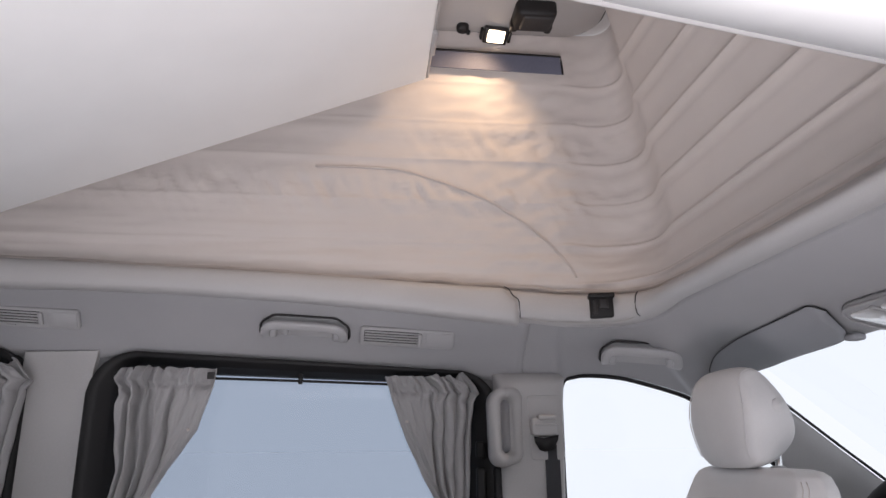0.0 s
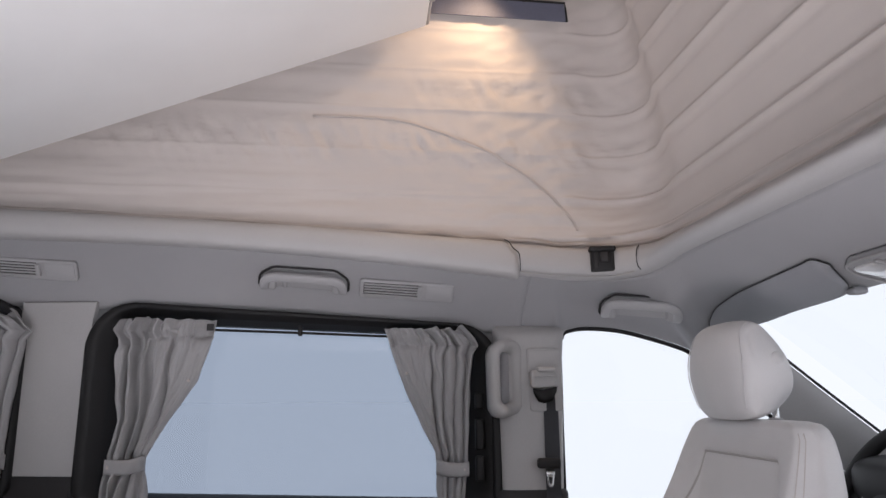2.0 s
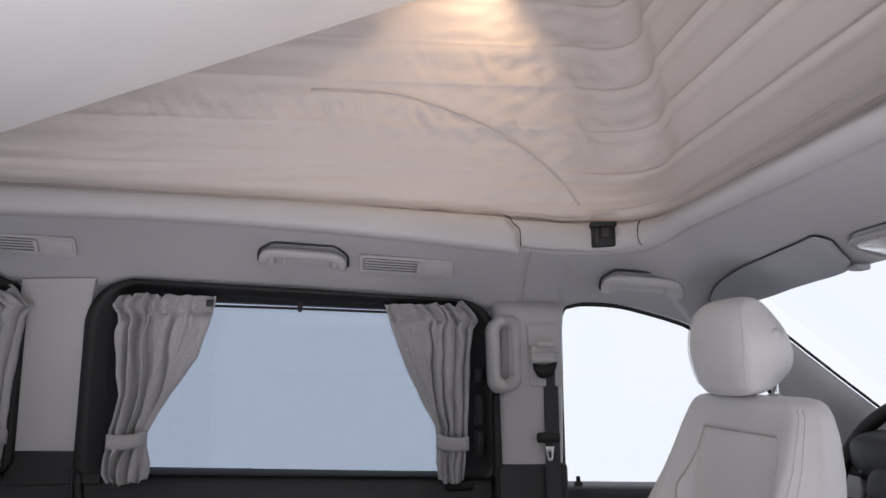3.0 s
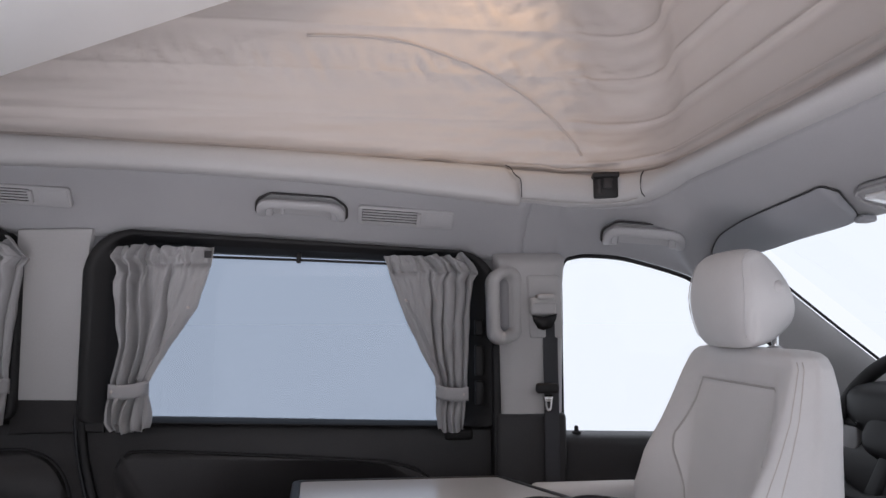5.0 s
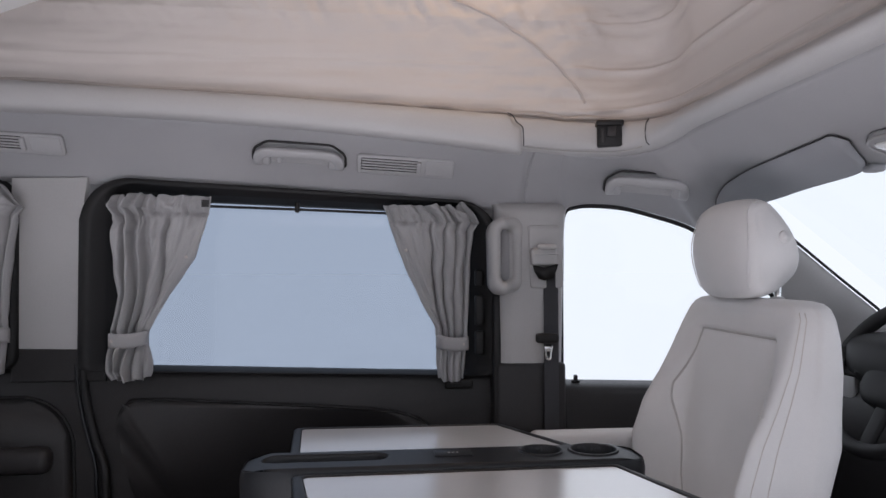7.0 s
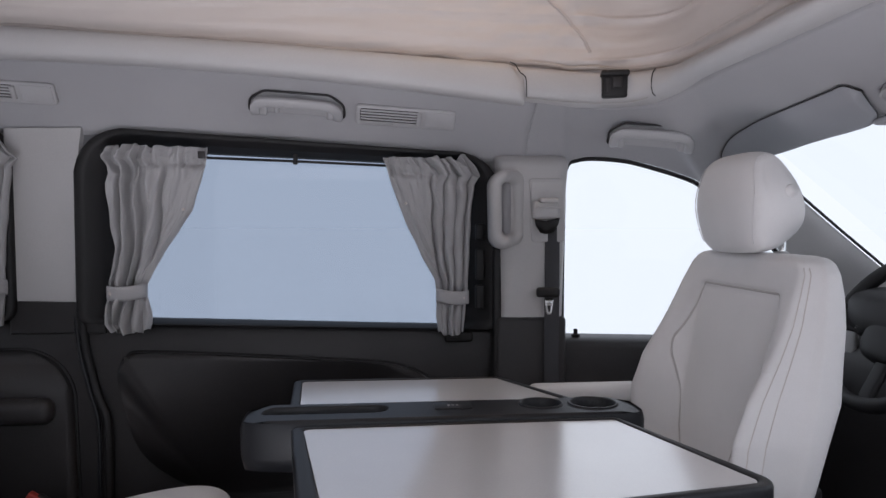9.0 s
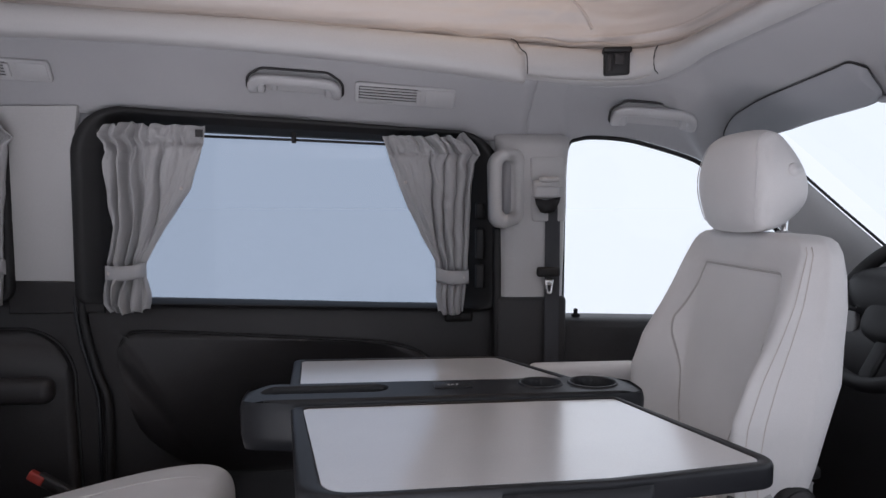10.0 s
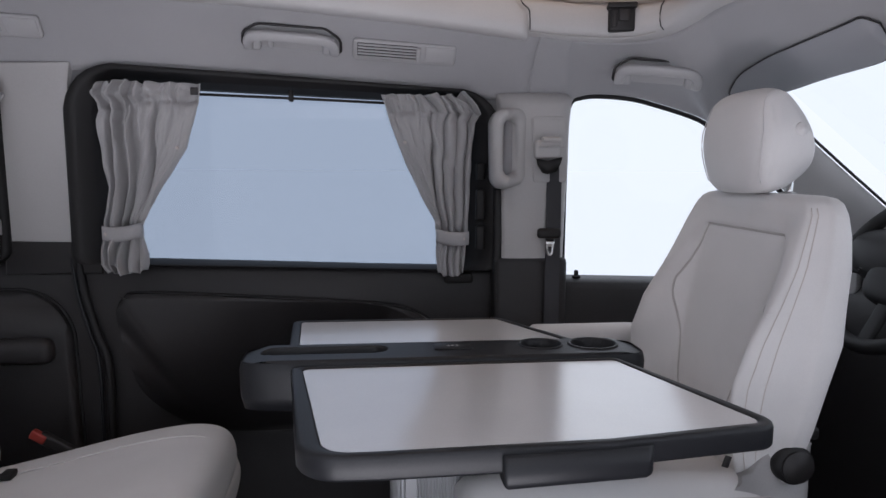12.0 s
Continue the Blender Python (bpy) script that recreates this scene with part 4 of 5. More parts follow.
for i in range(30):
    s = i / 29
    z = 1.02 - 0.98 * s
    xc = lerp((1.02, 0.9, 0.75, 0.6, 0.04), (0.424, 0.428, 0.436, 0.445, 0.455), z)
    w = lerp((1.02, 0.97, 0.04), (0.019, 0.0165, 0.018), z)
    y = lerp((1.02, 0.9, 0.8, 0.04), (1.594, 1.606, 1.615, 1.62), z)
    rows.append([(xc + w * t, y - 0.002 + 0.003 * abs(t), z) for t in (-1, -0.9, 0, 0.9, 1)])
solidify(part("webbing", grid(rows), WEB, belt), 0.0018, 0)
part("stopper", rbox((0.440, 1.600, 0.866), (0.056, 0.020, 0.024), 0.007, 3), BLACK, belt, "black plastic belt tongue")
outer, inner = rounded([(0.432, 0.850), (0.454, 0.850), (0.450, 0.812), (0.436, 0.812)], 0.005, 3), rounded([(0.439, 0.834), (0.447, 0.834), (0.446, 0.819), (0.440, 0.819)], 0.002, 3)
ring_frame(outer, inner, ((0, 1.602), (0, 1.599), (1, 1.599), (1, 1.602)), CHROME, "tongue", belt, "metal belt tongue")

# ---- folding table ----
tb = empty("folding_table", "folding table with pale leaves, dark rims and a dark centre console", "table", at=(0.15, 1.19, 0.0))
TB = Matrix.Translation((-0.15, -1.19, 0))


def tpart(name, bm, mat, label="", parent=None, smooth=True):
    bmesh.ops.transform(bm, matrix=TB, verts=bm.verts)
    return part(name, bm, mat, parent or tb, label, smooth)


def leaf(outer, inset, label):
    z0, z1 = 0.672, 0.702
    out = rounded(outer[0], outer[1], 8)
    c = [(sum(p[0] for p in out) / len(out)), (sum(p[1] for p in out) / len(out))]
    inn = rounded(inset[0], inset[1], 8)
    rows = []
    for s, z in ((0.08, z0), (0.0, z0 + 0.003), (0.0, z1 - 0.005), (0.10, z1 - 0.001), (0.25, z1), (0.85, z1), (1.0, z1 - 0.003), (1.0, z1 - 0.008)):
        rows.append([(o[0] + (i[0] - o[0]) * s, o[1] + (i[1] - o[1]) * s, z) for o, i in zip(out, inn)])
    bm = grid(rows, closed_u=True)
    bm.verts.ensure_lookup_table()
    n = len(out)
    bm.faces.new([bm.verts[i] for i in range(n)])
    rim = tpart("leaf_rim", bm, TABLERIM, "dark rubber-edged table leaf tray")
    tpart("leaf_top", prism(inn, lambda u, v, w: (u, v, z1 - 0.012 + w), 0.0105, 0.0008), TABLETOP, label, rim, smooth=False)
    return rim


near = leaf(([(-0.108, 1.112), (0.432, 1.118), (0.538, 0.800), (0.30, 0.768), (0.03, 0.758), (-0.062, 0.760)], [0.012, 0.012, 0.03, 0.01, 0.01, 0.05]),
            ([(-0.088, 1.100), (0.424, 1.106), (0.512, 0.815), (0.30, 0.782), (0.03, 0.772), (-0.034, 0.772)], [0.01, 0.012, 0.012, 0.01, 0.01, 0.035]), "pale grey laminate table leaf")
far = leaf(([(-0.140, 1.448), (0.292, 1.442), (0.405, 1.234), (-0.125, 1.234)], [0.015, 0.02, 0.01, 0.01]),
           ([(-0.122, 1.436), (0.284, 1.431), (0.380, 1.241), (-0.107, 1.241)], [0.01, 0.012, 0.01, 0.01]), "pale grey laminate table leaf")
# pull tab under the near leaf
tpart("pull_tab", prism(rounded([(0.168, 0.790), (0.356, 0.800), (0.352, 0.768), (0.168, 0.752)], [0.008, 0.008, 0.012, 0.006], 4), lambda u, v, w: (u, v, 0.694 - w), 0.040, 0.010, 3), TABLERIM, "dark pull tab under the leaf")
# centre console with slot and cup holders


def console_ring(cx, cy, rx, ry, e=0.35, n=160):
    out = []
    for k in range(n):
        a = 2 * math.pi * k / n
        ca, sa = math.cos(a), math.sin(a)
        out.append((cx + rx * math.copysign(abs(ca) ** e, ca), cy + ry * math.copysign(abs(sa) ** e, sa)))
    return out


CUPS = ((0.318, 1.186, 0.035), (0.411, 1.180, 0.039))


def sunk(u, v):
    """Depth of the wells in the console's top."""
    d = 0.0
    for cx, cy, r in CUPS:
        d = max(d, 0.055 * sstep(r, r - 0.006, math.hypot(u - cx, (v - cy) / 0.92)))
    q = max(abs(u + 0.058) - 0.083, 0.0)
    return max(d, 0.028 * sstep(0.024, 0.018, math.hypot(q, v - 1.182)))


rows = []
for rx, ry, z in ((0.30, 0.042, 0.620), (0.338, 0.054, 0.626), (0.343, 0.0575, 0.648), (0.344, 0.058, 0.690), (0.342, 0.057, 0.700), (0.340, 0.0555, 0.705)):
    rows.append([(u, v, z) for u, v in console_ring(0.149, 1.173, rx, ry)])
bm = grid(rows, closed_u=True)
bm.verts.ensure_lookup_table()
bm.faces.new([bm.verts[i] for i in range(160)])
body = tpart("console", bm, TABLERIM, "dark moulded centre console")
rows = []
for i in range(261):
    s = -1 + 2 * i / 260
    h = 0.0565 * max(0.0, 1 - abs(s) ** (2 / 0.35)) ** 0.175
    u = 0.149 + 0.3418 * s
    row = []
    for j in range(73):
        t = -1 + 2 * j / 72
        e = max(abs(t) * h / 0.0565, abs(s))
        v = 1.173 + t * h
        row.append((u, v, 0.709 - 0.0075 * sstep(0.86, 1.0, e) - sunk(u, v)))
    rows.append(row)
tpart("console_top", grid(rows), TABLERIM, "dark console top with cup wells and a slot", body)
for cx, cy, r in CUPS:
    rows = [[(cx + r * q * math.cos(2 * math.pi * k / 36), cy + 0.92 * r * q * math.sin(2 * math.pi * k / 36), z) for k in range(36)] for q, z in ((1.16, 0.7085), (1.13, 0.7115), (1.05, 0.7118), (1.0, 0.709), (0.98, 0.700))]
    tpart("cup_holder", grid(rows, closed_u=True), TABLERIM, "raised cup holder rim", body)
tpart("usb_plate", prism(rounded([(0.128, 1.165), (0.195, 1.165), (0.195, 1.205), (0.128, 1.205)], 0.004, 3), lambda u, v, w: (u, v, 0.7088 + w), 0.0022, 0.0008), TABLERIM, "dark socket plate", body)
for i, x in enumerate((0.160, 0.167, 0.175)):
    tpart("plate_mark", rbox((x - 0.006, 1.185, 0.7112), (0.004, 0.006 - 0.002 * (i % 2), 0.0006), 0.0), TABLETOP, "small pale mark on the plate", body, smooth=False)
tpart("hinge", rbox((-0.098, 1.113, 0.676), (0.012, 0.016, 0.036), 0.004), BLACK, "black leaf hinge")
tpart("hinge", rbox((0.430, 1.117, 0.690), (0.014, 0.014, 0.018), 0.004), BLACK, "black leaf hinge")
# column: ribbed aluminium
bm = rbox((0.155, 1.190, 0.33), (0.205, 0.14, 0.62), 0.018, 4)
col = tpart("column", bm, ALU, "pale aluminium table column")
for i in range(26):
    tpart("rib", rbox((0.096 + i * 0.0053, 1.1185, 0.33), (0.0030, 0.006, 0.60), 0.0012, 1), ALU, "", col)
for x in (0.071, 0.243):
    tpart("edge_bead", rbox((x, 1.122, 0.33), (0.010, 0.010, 0.61), 0.004), ALU, "", col)
tpart("foot", rbox((0.155, 1.19, 0.012), (0.34, 0.26, 0.024), 0.008, 3), DARK, "dark floor plate")

# ---- driver's seat, turned to the rear ----
seat = empty("driver_seat", "cream upholstered driver's seat turned to face the rear", "car seat", at=(0.60, 1.29, 0.0))
SB = Matrix.Translation((-0.60, -1.29, 0))


def spart(name, bm, mat, label="", parent=None, smooth=True):
    bmesh.ops.transform(bm, matrix=SB, verts=bm.verts)
    return part(name, bm, mat, parent or seat, label, smooth)


CY = 1.262
#        z      front  back   half   bolster
BACK = ((0.47, 0.655, 0.695, 0.212, 0.01), (0.53, 0.66, 0.715, 0.232, 0.04), (0.6, 0.668, 0.728, 0.247, 0.07), (0.67, 0.68, 0.743, 0.253, 0.08),
        (0.74, 0.692, 0.767, 0.251, 0.066), (0.8, 0.702, 0.774, 0.244, 0.04), (0.86, 0.712, 0.781, 0.239, 0.02), (0.91, 0.722, 0.785, 0.228, 0.01),
        (0.945, 0.731, 0.784, 0.217, 0.004), (0.962, 0.732, 0.785, 0.203, 0.0), (0.971, 0.74, 0.782, 0.185, 0.0), (0.974, 0.748, 0.776, 0.16, 0.0))


# half width of the recessed centre panel by height
PZ = (0.525, 0.535, 0.55, 0.60, 0.67, 0.745, 0.785, 0.84, 0.885, 0.905, 0.912)
PW = (0.064, 0.084, 0.094, 0.112, 0.130, 0.154, 0.166, 0.162, 0.150, 0.142, 0.128)


def panel_mid(z):
    return 0.026 - 0.034 * sstep(0.74, 0.88, z)


def back_front(z, t):
    """The backrest's front surface at height z and share t of the half width, with the centre sunk behind a soft roll."""
    zs, fs, bs, hs, os = zip(*BACK)
    f, o, h = lerp(zs, fs, z), lerp(zs, os, z), lerp(zs, hs, z)
    off, w = abs(t * h - panel_mid(z)), lerp(PZ, PW, z)
    inside = sstep(w + 0.004, w - 0.012, off) * sstep(PZ[0] - 0.004, PZ[0] + 0.012, z) * sstep(PZ[-1] + 0.004, PZ[-1] - 0.012, z)
    roll = math.exp(-((off - w - 0.020) / 0.018) ** 2) * sstep(PZ[0] - 0.03, PZ[0] + 0.03, z) * sstep(PZ[-1] + 0.02, PZ[-1] - 0.02, z)
    return f - o * sstep(0.56, 0.86, abs(t)) + (o + 0.026) * sstep(0.84, 1.0, abs(t)) ** 1.6 + 0.008 * inside - 0.004 * roll


rows = []
zs, fs, bs, hs, os = zip(*BACK)
for i in range(110):
    z = 0.47 + (0.974 - 0.47) * (i / 109) ** 0.85
    b, h = lerp(zs, bs, z), lerp(zs, hs, z)
    row = [(back_front(z, t), CY + t * h, z) for t in np.linspace(-1, 1, 111)]
    f1 = back_front(z, 1.0)
    row += [(f1 + (b - f1) * s, CY + h * (1 + 0.012 * math.sin(math.pi * s)), z) for s in (0.15, 0.4, 0.65, 0.85)]
    row += [(b + 0.004 * (1 - t * t), CY + t * (h - 0.008), z) for t in (1, 0.85, 0.5, 0, -0.5, -0.85, -1)]
    row += [(f1 + (b - f1) * s, CY - h * (1 + 0.012 * math.sin(math.pi * s)), z) for s in (0.85, 0.65, 0.4, 0.15)]
    rows.append(row)
bk = spart("backrest", cap(grid(rows, closed_u=True), len(rows[0])), LEATHER, "cream leather backrest with side bolsters")
# centre panel of the backrest
rows = []
for i in range(60):
    z = PZ[0] + 0.006 + (PZ[-1] - PZ[0] - 0.012) * i / 59
    w = lerp(PZ, PW, z) - 0.008
    rows.append([(back_front(z, (panel_mid(z) + y) / lerp(zs, hs, z)) - 0.0015, CY + panel_mid(z) + y, z) for y in np.linspace(-w, w, 41)])
cp = spart("centre_panel", grid(rows), SUEDE, "pale suede-like backrest centre")
# panel's shaded groove drawn as a darker tube, and seams down the bolster
edge = [r[-1] for r in rows] + [p for p in reversed(rows[-1])][1:-1] + [r[0] for r in reversed(rows)]
spart("panel_groove", tube([Vector(p) + Vector((0.001, 0, 0)) for p in edge], 0.0026, 6, closed=True), SEAM)
zs, fs, bs, hs, os = zip(*BACK)
for t in (-0.93, -0.905, 0.88):
    pts = [(back_front(z, t) - 0.0008, CY + t * lerp(zs, hs, z), z) for z in np.linspace(0.50, 0.955, 40)]
    spart("seam", tube(pts, 0.0009, 5), THREAD, "tan stitched seam")
pts = [(back_front(z, t) - 0.0006, CY + t * lerp(zs, hs, z), z) for z, t in ((0.80, -0.62), (0.79, -0.75), (0.786, -0.86), (0.79, -0.93))]
spart("seam", tube(smooth_path(pts, 6), 0.0009, 5), LEATHER)


# side outline of the headrest: upright front, ridge on top, slanting back
HEAD = smooth_path([(-0.030, 0, -0.090), (-0.047, 0, -0.070), (-0.056, 0, -0.020), (-0.055, 0, 0.030), (-0.044, 0, 0.074), (-0.020, 0, 0.091), (0.006, 0, 0.088), (0.030, 0, 0.062), (0.052, 0, 0.018), (0.062, 0, -0.020), (0.057, 0, -0.048), (0.030, 0, -0.074), (0.0, 0, -0.088), (-0.030, 0, -0.090)], 4)[:-1]
HC = Vector((0.757, 1.292, 1.068))
HW = 0.123


def head_half(z):
    return HW * (1 - 0.20 * sstep(0.01, 0.10, z) - 0.18 * sstep(0.0, -0.10, z))


rows = []
ends = ((0.12, 1.03), (0.40, 1.025), (0.66, 1.015), (0.86, 1.005))
for t in (-1.0, -0.985, -0.94, -0.88, -0.78, -0.6, -0.3, 0, 0.3, 0.6, 0.78, 0.88, 0.94, 0.985, 1.0):
    k = (1 - abs(t) ** 4) ** 0.5 if abs(t) < 1 else 0.0
    k = 0.62 + 0.38 * k
    rows.append([HC + Vector((p.x * (k if p.x > 0 else k ** 1.3) + 0.004 * (1 - t * t) * (p.x < 0) * -1, t * head_half(p.z), p.z * 1.07 * (0.45 + 0.55 * k))) for p in HEAD])
tip = rows[0], rows[-1]
for q, f in reversed(ends):
    for r, k in ((tip[0], 0), (tip[1], len(rows))):
        c = sum(r, Vector()) / len(r)
        new_ring = [Vector((c.x + (p.x - c.x) * q, HC.y + math.copysign(head_half(c.z + (p.z - c.z) * q - HC.z), p.y - HC.y) * f, c.z + (p.z - c.z) * q)) for p in r]
        if k == 0:
            rows.insert(0, new_ring)
        else:
            rows.append(new_ring)
hr = spart("headrest", cap(grid(rows, closed_u=True), len(HEAD)), LEATHER, "cream padded headrest")
subsurf(hr, 2)
bm = bmesh.new()
bmesh.ops.create_cone(bm, cap_ends=True, segments=24, radius1=0.012, radius2=0.011, depth=0.006, matrix=Matrix.Translation((0.772, 1.1670, 1.088)) @ Matrix.Rotation(radians(90), 4, "X"))
spart("button", bm, LEATHER, "round headrest release button", hr)
bm = bmesh.new()
bmesh.ops.create_cone(bm, cap_ends=True, segments=20, radius1=0.006, radius2=0.0055, depth=0.006, matrix=Matrix.Translation((0.772, 1.1645, 1.088)) @ Matrix.Rotation(radians(90), 4, "X"))
spart("button_cap", bm, LEATHER, "", hr)
for t in (-0.9, 0.9):
    k = 0.62 + 0.38 * (1 - 0.9 ** 4) ** 0.5
    pts = [HC + Vector((p.x * k - 0.001, t * head_half(p.z), p.z * 1.07 * (0.45 + 0.55 * k) * 1.002)) for p in HEAD[3:22]]
    spart("headrest_seam", tube(pts, 0.0011, 5), LEATHER, "", hr)
for y in (1.208, 1.358):
    spart("post", tube([(0.780, y, 0.94), (0.783, y, 1.01)], 0.006, 10), CHROME, "chrome headrest post")
    spart("post_collar", blob((0.780, y, 0.972), (0.014, 0.014, 0.006), 0.8, 16, 8), SHELLGREY)
# cushion
rows = []
for x, zc, zt, h in ((0.155, 0.40, 0.455, 0.20), (0.165, 0.37, 0.49, 0.225), (0.20, 0.36, 0.508, 0.24), (0.30, 0.36, 0.512, 0.247), (0.45, 0.36, 0.500, 0.248), (0.58, 0.36, 0.488, 0.245), (0.66, 0.37, 0.485, 0.235), (0.70, 0.38, 0.48, 0.22)):
    row = []
    for t in np.linspace(-1, 1, 25):
        bol = 0.026 * sstep(0.5, 0.8, abs(t)) - 0.035 * sstep(0.86, 1.0, abs(t)) ** 1.5
        row.append((x, CY + t * h, zt + bol))
    row += [(x, CY + h, zt - 0.05), (x, CY + h - 0.01, zc), (x, CY, zc), (x, CY - h + 0.01, zc), (x, CY - h, zt - 0.05)]
    rows.append(row)
cu = spart("cushion", cap(grid(rows, closed_u=True), len(rows[0])), LEATHER, "cream leather seat cushion")
subsurf(cu, 2)
spart("seam", tube([(x, CY - 0.243, 0.492) for x in np.linspace(0.20, 0.66, 12)], 0.0012, 5), THREAD)
# side valance and recliner knob
OUT = [(p.x, p.z) for p in smooth_path([(0.742, 0, 0.57), (0.722, 0, 0.578), (0.69, 0, 0.574), (0.655, 0, 0.550), (0.62, 0, 0.505), (0.56, 0, 0.482), (0.44, 0, 0.474), (0.25, 0, 0.462), (0.20, 0, 0.44), (0.20, 0, 0.36), (0.26, 0, 0.325), (0.60, 0, 0.30), (0.71, 0, 0.31), (0.742, 0, 0.40)], 5)]
va = spart("side_valance", prism(OUT, lambda u, v, w: (u, 1.066 - w, v), 0.030, 0.012, 4), SHELLGREY, "pale grey plastic seat side cover")
OUT = [(p.x, p.z) for p in smooth_path([(0.745, 0, 0.352), (0.64, 0, 0.352), (0.40, 0, 0.40), (0.36, 0, 0.425), (0.46, 0, 0.438), (0.60, 0, 0.43), (0.70, 0, 0.40)], 5)]
spart("valance_inset", prism(OUT, lambda u, v, w: (u, 1.038 - w, v), 0.006, 0.003), SHELLGREY, "", va)
for r, d, y, mat_, nm in ((0.034, 0.030, 1.030, BLACK, "recliner_knob"), (0.028, 0.010, 1.012, DARK, "knob_face")):
    bm = bmesh.new()
    bmesh.ops.create_cone(bm, cap_ends=True, segments=36, radius1=r, radius2=r * 0.92, depth=d, matrix=Matrix.Translation((0.700, y, 0.542)) @ Matrix.Rotation(radians(90), 4, "X"))
    bmesh.ops.bevel(bm, geom=[e for e in bm.edges if e.calc_length() < r * 0.4 and len(e.link_faces) == 2 and any(len(f.verts) > 4 for f in e.link_faces)], offset=0.003, segments=2, affect="EDGES")
    spart(nm, bm, mat_, "black round recliner knob", va)
spart("tag", rbox((0.600, 1.050, 0.540), (0.012, 0.003, 0.020), 0.001, 1, Matrix.Rotation(radians(18), 4, "Y")), DARK, "small dark tag on the seam")
spart("hinge_cover", rbox((0.748, 1.065, 0.580), (0.030, 0.03, 0.024), 0.008, 3), BLACK)
spart("pedestal", rbox((0.50, 1.295, 0.17), (0.40, 0.40, 0.34), 0.03, 3), DARK, "dark seat pedestal")
ar = spart("armrest", rbox((0.52, 1.565, 0.628), (0.27, 0.055, 0.052), 0.020, 4), LEATHER, "cream padded armrest, folded down")

# ---- rear bench ----
bench = empty("rear_bench", "cream upholstered rear bench seat facing forwards", "bench seat", at=(-0.622, 1.1, -0.006))
BB = Matrix.Translation((0.6, -1.1, 0))
rows = []
for x, zt, zc in ((-0.235, 0.40, 0.36), (-0.238, 0.455, 0.33), (-0.252, 0.485, 0.31), (-0.285, 0.498, 0.30), (-0.34, 0.498, 0.30), (-0.45, 0.478, 0.30), (-0.58, 0.446, 0.30), (-0.72, 0.415, 0.30), (-0.85, 0.40, 0.30)):
    row = []
    for t in np.linspace(-1, 1, 31):
        e = sstep(0.90, 1.0, abs(t))
        row.append((x - 0.012 * e, 1.08 + 0.40 * t, zt - 0.035 * e ** 1.4 + 0.004 * math.sin(5 * t + 6 * x) - 0.006 * math.exp(-((t - 0.1) / 0.03) ** 2)))
    row += [(x, 1.48, zc + 0.05), (x, 1.46, zc), (x, 1.08, zc), (x, 0.70, zc), (x, 0.68, zc + 0.05)]
    rows.append(row)
bm = cap(grid(rows, closed_u=True), len(rows[0]))
bmesh.ops.transform(bm, matrix=BB, verts=bm.verts)
subsurf(part("cushion", bm, LEATHER, bench), 2)
rows = []
for s in np.linspace(0, 1, 14):
    z = 0.40 + 0.62 * s
    xf = -0.690 - 0.20 * s - 0.018 * sstep(0.9, 1, s)
    row = []
    for t in np.linspace(-1, 1, 25):
        e = sstep(0.88, 1.0, abs(t))
        row.append((xf + 0.018 * sstep(0.5, 0.85, abs(t)) - 0.04 * e - 0.03 * sstep(0.10, 0.0, s), 1.08 + 0.40 * t, z))
    row += [(xf - 0.07, 1.47, z), (xf - 0.13, 1.44, z), (xf - 0.13, 0.72, z), (xf - 0.07, 0.69, z)]
    rows.append(row)
bm = cap(grid(rows, closed_u=True), len(rows[0]))
bmesh.ops.transform(bm, matrix=BB, verts=bm.verts)
subsurf(part("backrest", bm, LEATHER, bench), 2)
for y in (0.90, 1.36):
    bm = tube(smooth_path([(-0.272, y, 0.494), (-0.30, y, 0.5005), (-0.36, y + 0.004, 0.4975), (-0.45, y + 0.008, 0.480), (-0.58, y + 0.01, 0.449), (-0.70, y + 0.01, 0.421)], 5), 0.0022, 6)
    bmesh.ops.transform(bm, matrix=BB, verts=bm.verts)
    part("seam", bm, LEATHER, bench, "raised seam across the cushion")
bm = rbox((-0.62, 1.08, 0.17), (0.50, 0.70, 0.28), 0.02)
bmesh.ops.transform(bm, matrix=BB, verts=bm.verts)
part("base", bm, DARK, bench, "dark bench base")
rb = empty("belt_buckle", "black seat belt buckle with a red button beside the bench", "belt buckle", at=(-0.665, 1.50, 0.445))
rb.rotation_euler = (0, radians(-58), 0)
part("body", rbox((0, 0, -0.03), (0.026, 0.020, 0.09), 0.006, 3), BLACK, rb)
part("button", rbox((0, -0.004, 0.015), (0.020, 0.018, 0.034), 0.004), RED, rb, "red release button")
cl = empty("belt_clip", "small black belt clip on the bench cushion", "belt clip", at=(-0.672, 1.36, 0.432))
part("body", rbox((0, 0, 0), (0.022, 0.03, 0.014), 0.004), BLACK, cl)
part("tongue", rbox((-0.014, 0, -0.004), (0.02, 0.02, 0.006), 0.002), DARK, cl)

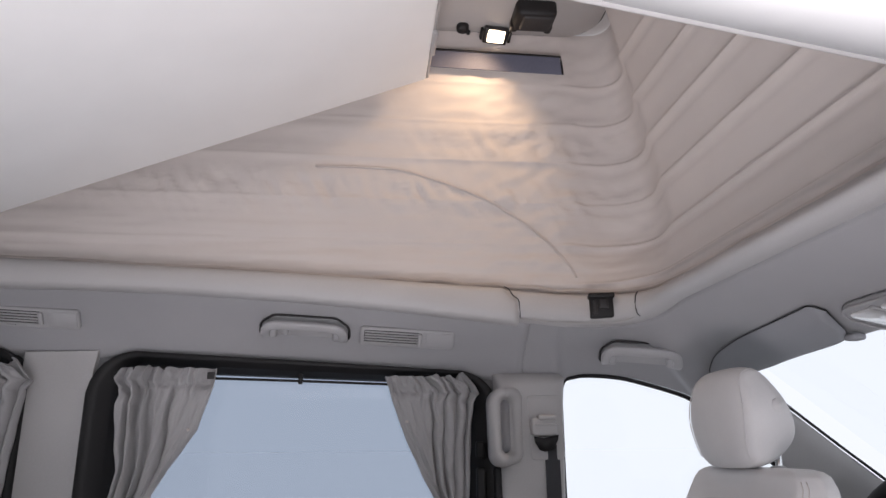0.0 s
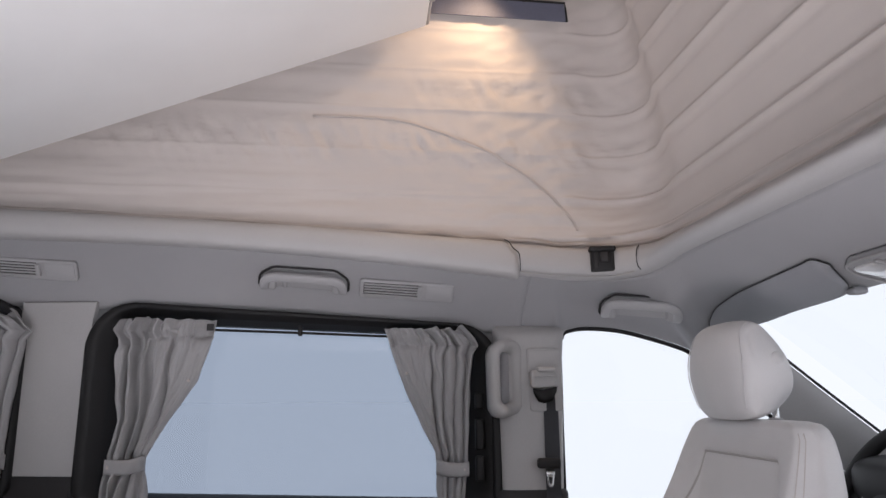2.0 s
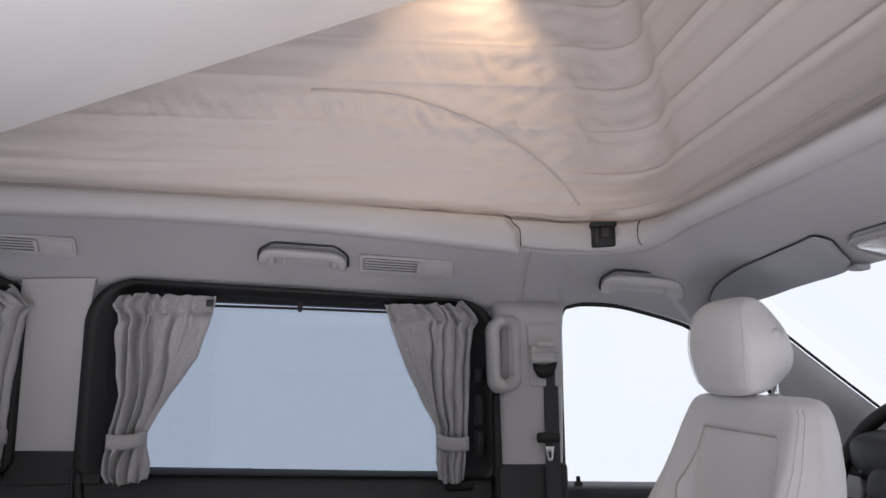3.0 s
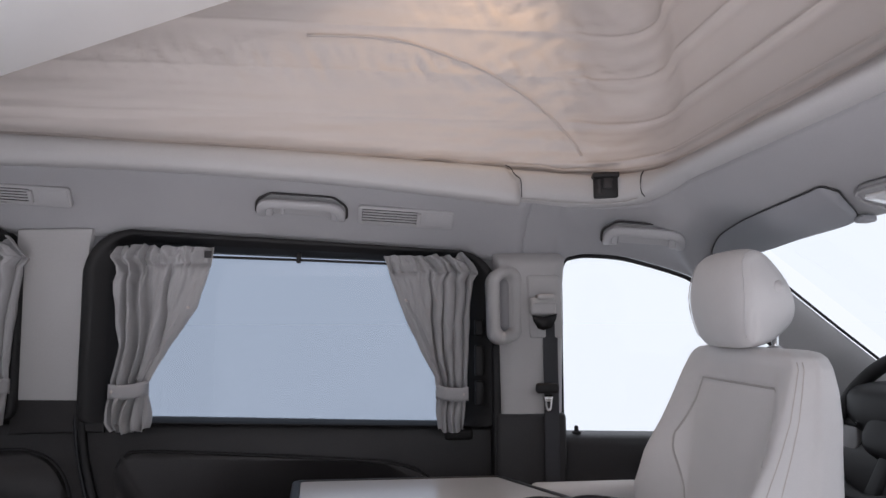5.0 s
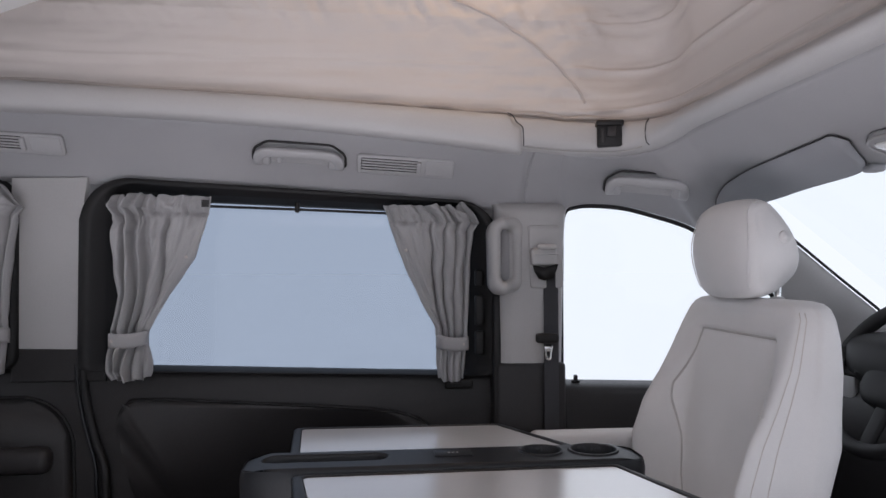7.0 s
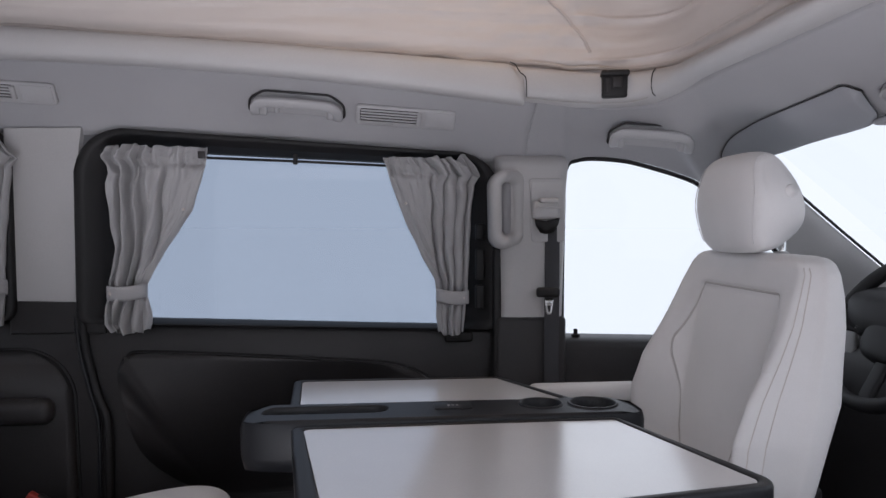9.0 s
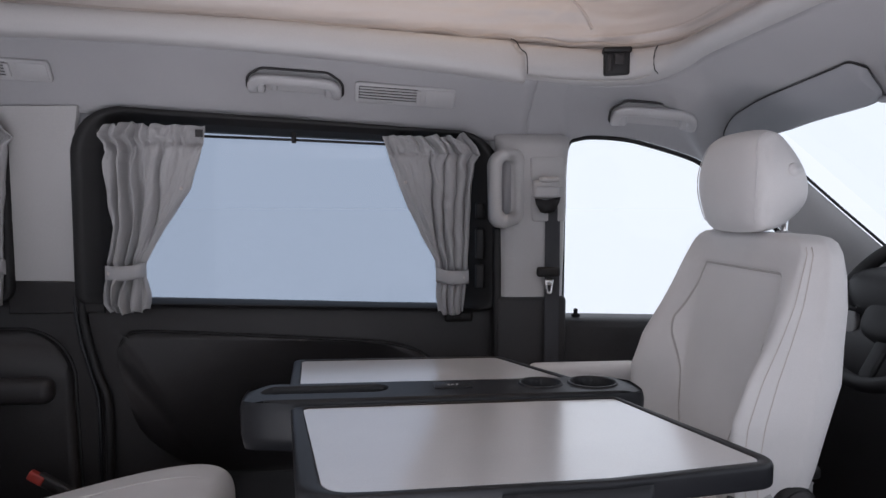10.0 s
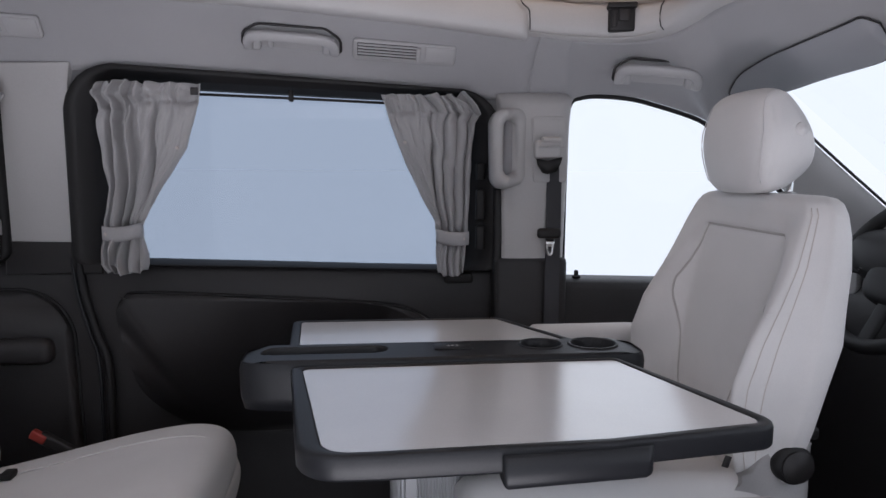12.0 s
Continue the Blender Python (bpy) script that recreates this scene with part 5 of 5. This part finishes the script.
# ---- dashboard and steering wheel ----
db = empty("dashboard", "dark grey moulded dashboard under the windscreen", "dashboard", at=(1.4, 0.9, 0.0))
DBM = Matrix.Translation((-1.4, -0.9, 0))
rows = []
for x, z in ((1.18, 0.10), (1.17, 0.40), (1.15, 0.60), (1.16, 0.70), (1.19, 0.76), (1.25, 0.79), (1.40, 0.80), (1.60, 0.775), (1.74, 0.74), (1.76, 0.70), (1.76, 0.1)):
    rows.append([(x + 0.02 * math.cos((y - 0.9) * 4), y, z + 0.02 * math.exp(-((y - 1.29) / 0.2) ** 2) * (z > 0.65)) for y in np.linspace(0.10, 1.665, 22)])
bm = grid(rows)
bmesh.ops.transform(bm, matrix=DBM, verts=bm.verts)
part("body", bm, DARK, db)
bm = blob((1.20, 1.29, 0.83), (0.13, 0.20, 0.065), 0.6, 30, 14)
bmesh.ops.transform(bm, matrix=DBM, verts=bm.verts)
part("instrument_hood", bm, BLACK, db, "dark hood over the instruments")
bm = prism(rounded([(1.50, 0.74), (1.62, 0.74), (1.62, 0.82), (1.50, 0.82)], 0.02, 4), lambda u, v, w: (1.165 - w, u, v - 0.02), 0.012, 0.004)
bmesh.ops.transform(bm, matrix=DBM, verts=bm.verts)
part("side_vent", bm, SHELLGREY, db, "grey side air outlet")
wh = empty("steering_wheel", "black leather steering wheel with dark spokes", "steering wheel", at=(1.085, 1.29, 0.812))
wh.rotation_euler = (0, radians(-60), 0)
rows = []
for k in range(56):
    a = 2 * math.pi * k / 56
    rows.append([(math.cos(a) * (0.170 + 0.016 * math.cos(b)), math.sin(a) * (0.170 + 0.016 * math.cos(b)), 0.016 * math.sin(b)) for b in (2 * math.pi * j / 12 for j in range(12))])
part("rim", grid(rows, closed_u=True, closed_v=True), BLACK, wh)
part("hub", blob((0, 0, -0.02), (0.075, 0.085, 0.035), 0.6, 24, 12), BLACK, wh)
for a in (90, 270, 180):
    part("spoke", rbox((0.105 * math.cos(radians(a)), 0.105 * math.sin(radians(a)), -0.012), (0.12, 0.036, 0.014), 0.006, 3, Matrix.Rotation(radians(a), 4, "Z")), BLACK, wh, "dark spoke")
for y in (-0.085, 0.085):
    trim = part("spoke_trim", rbox((0.004, y, -0.003), (0.034, 0.060, 0.010), 0.004, 3), SHELLGREY, wh, "satin silver switch panel on the spoke")
    for x in (-0.008, 0.004, 0.016):
        part("switch", rbox((x, y, 0.003), (0.007, 0.044, 0.004), 0.0015), BLACK, trim)
part("column", tube([(0, 0, -0.03), (0, 0, -0.22)], 0.045, 16), DARK, wh)
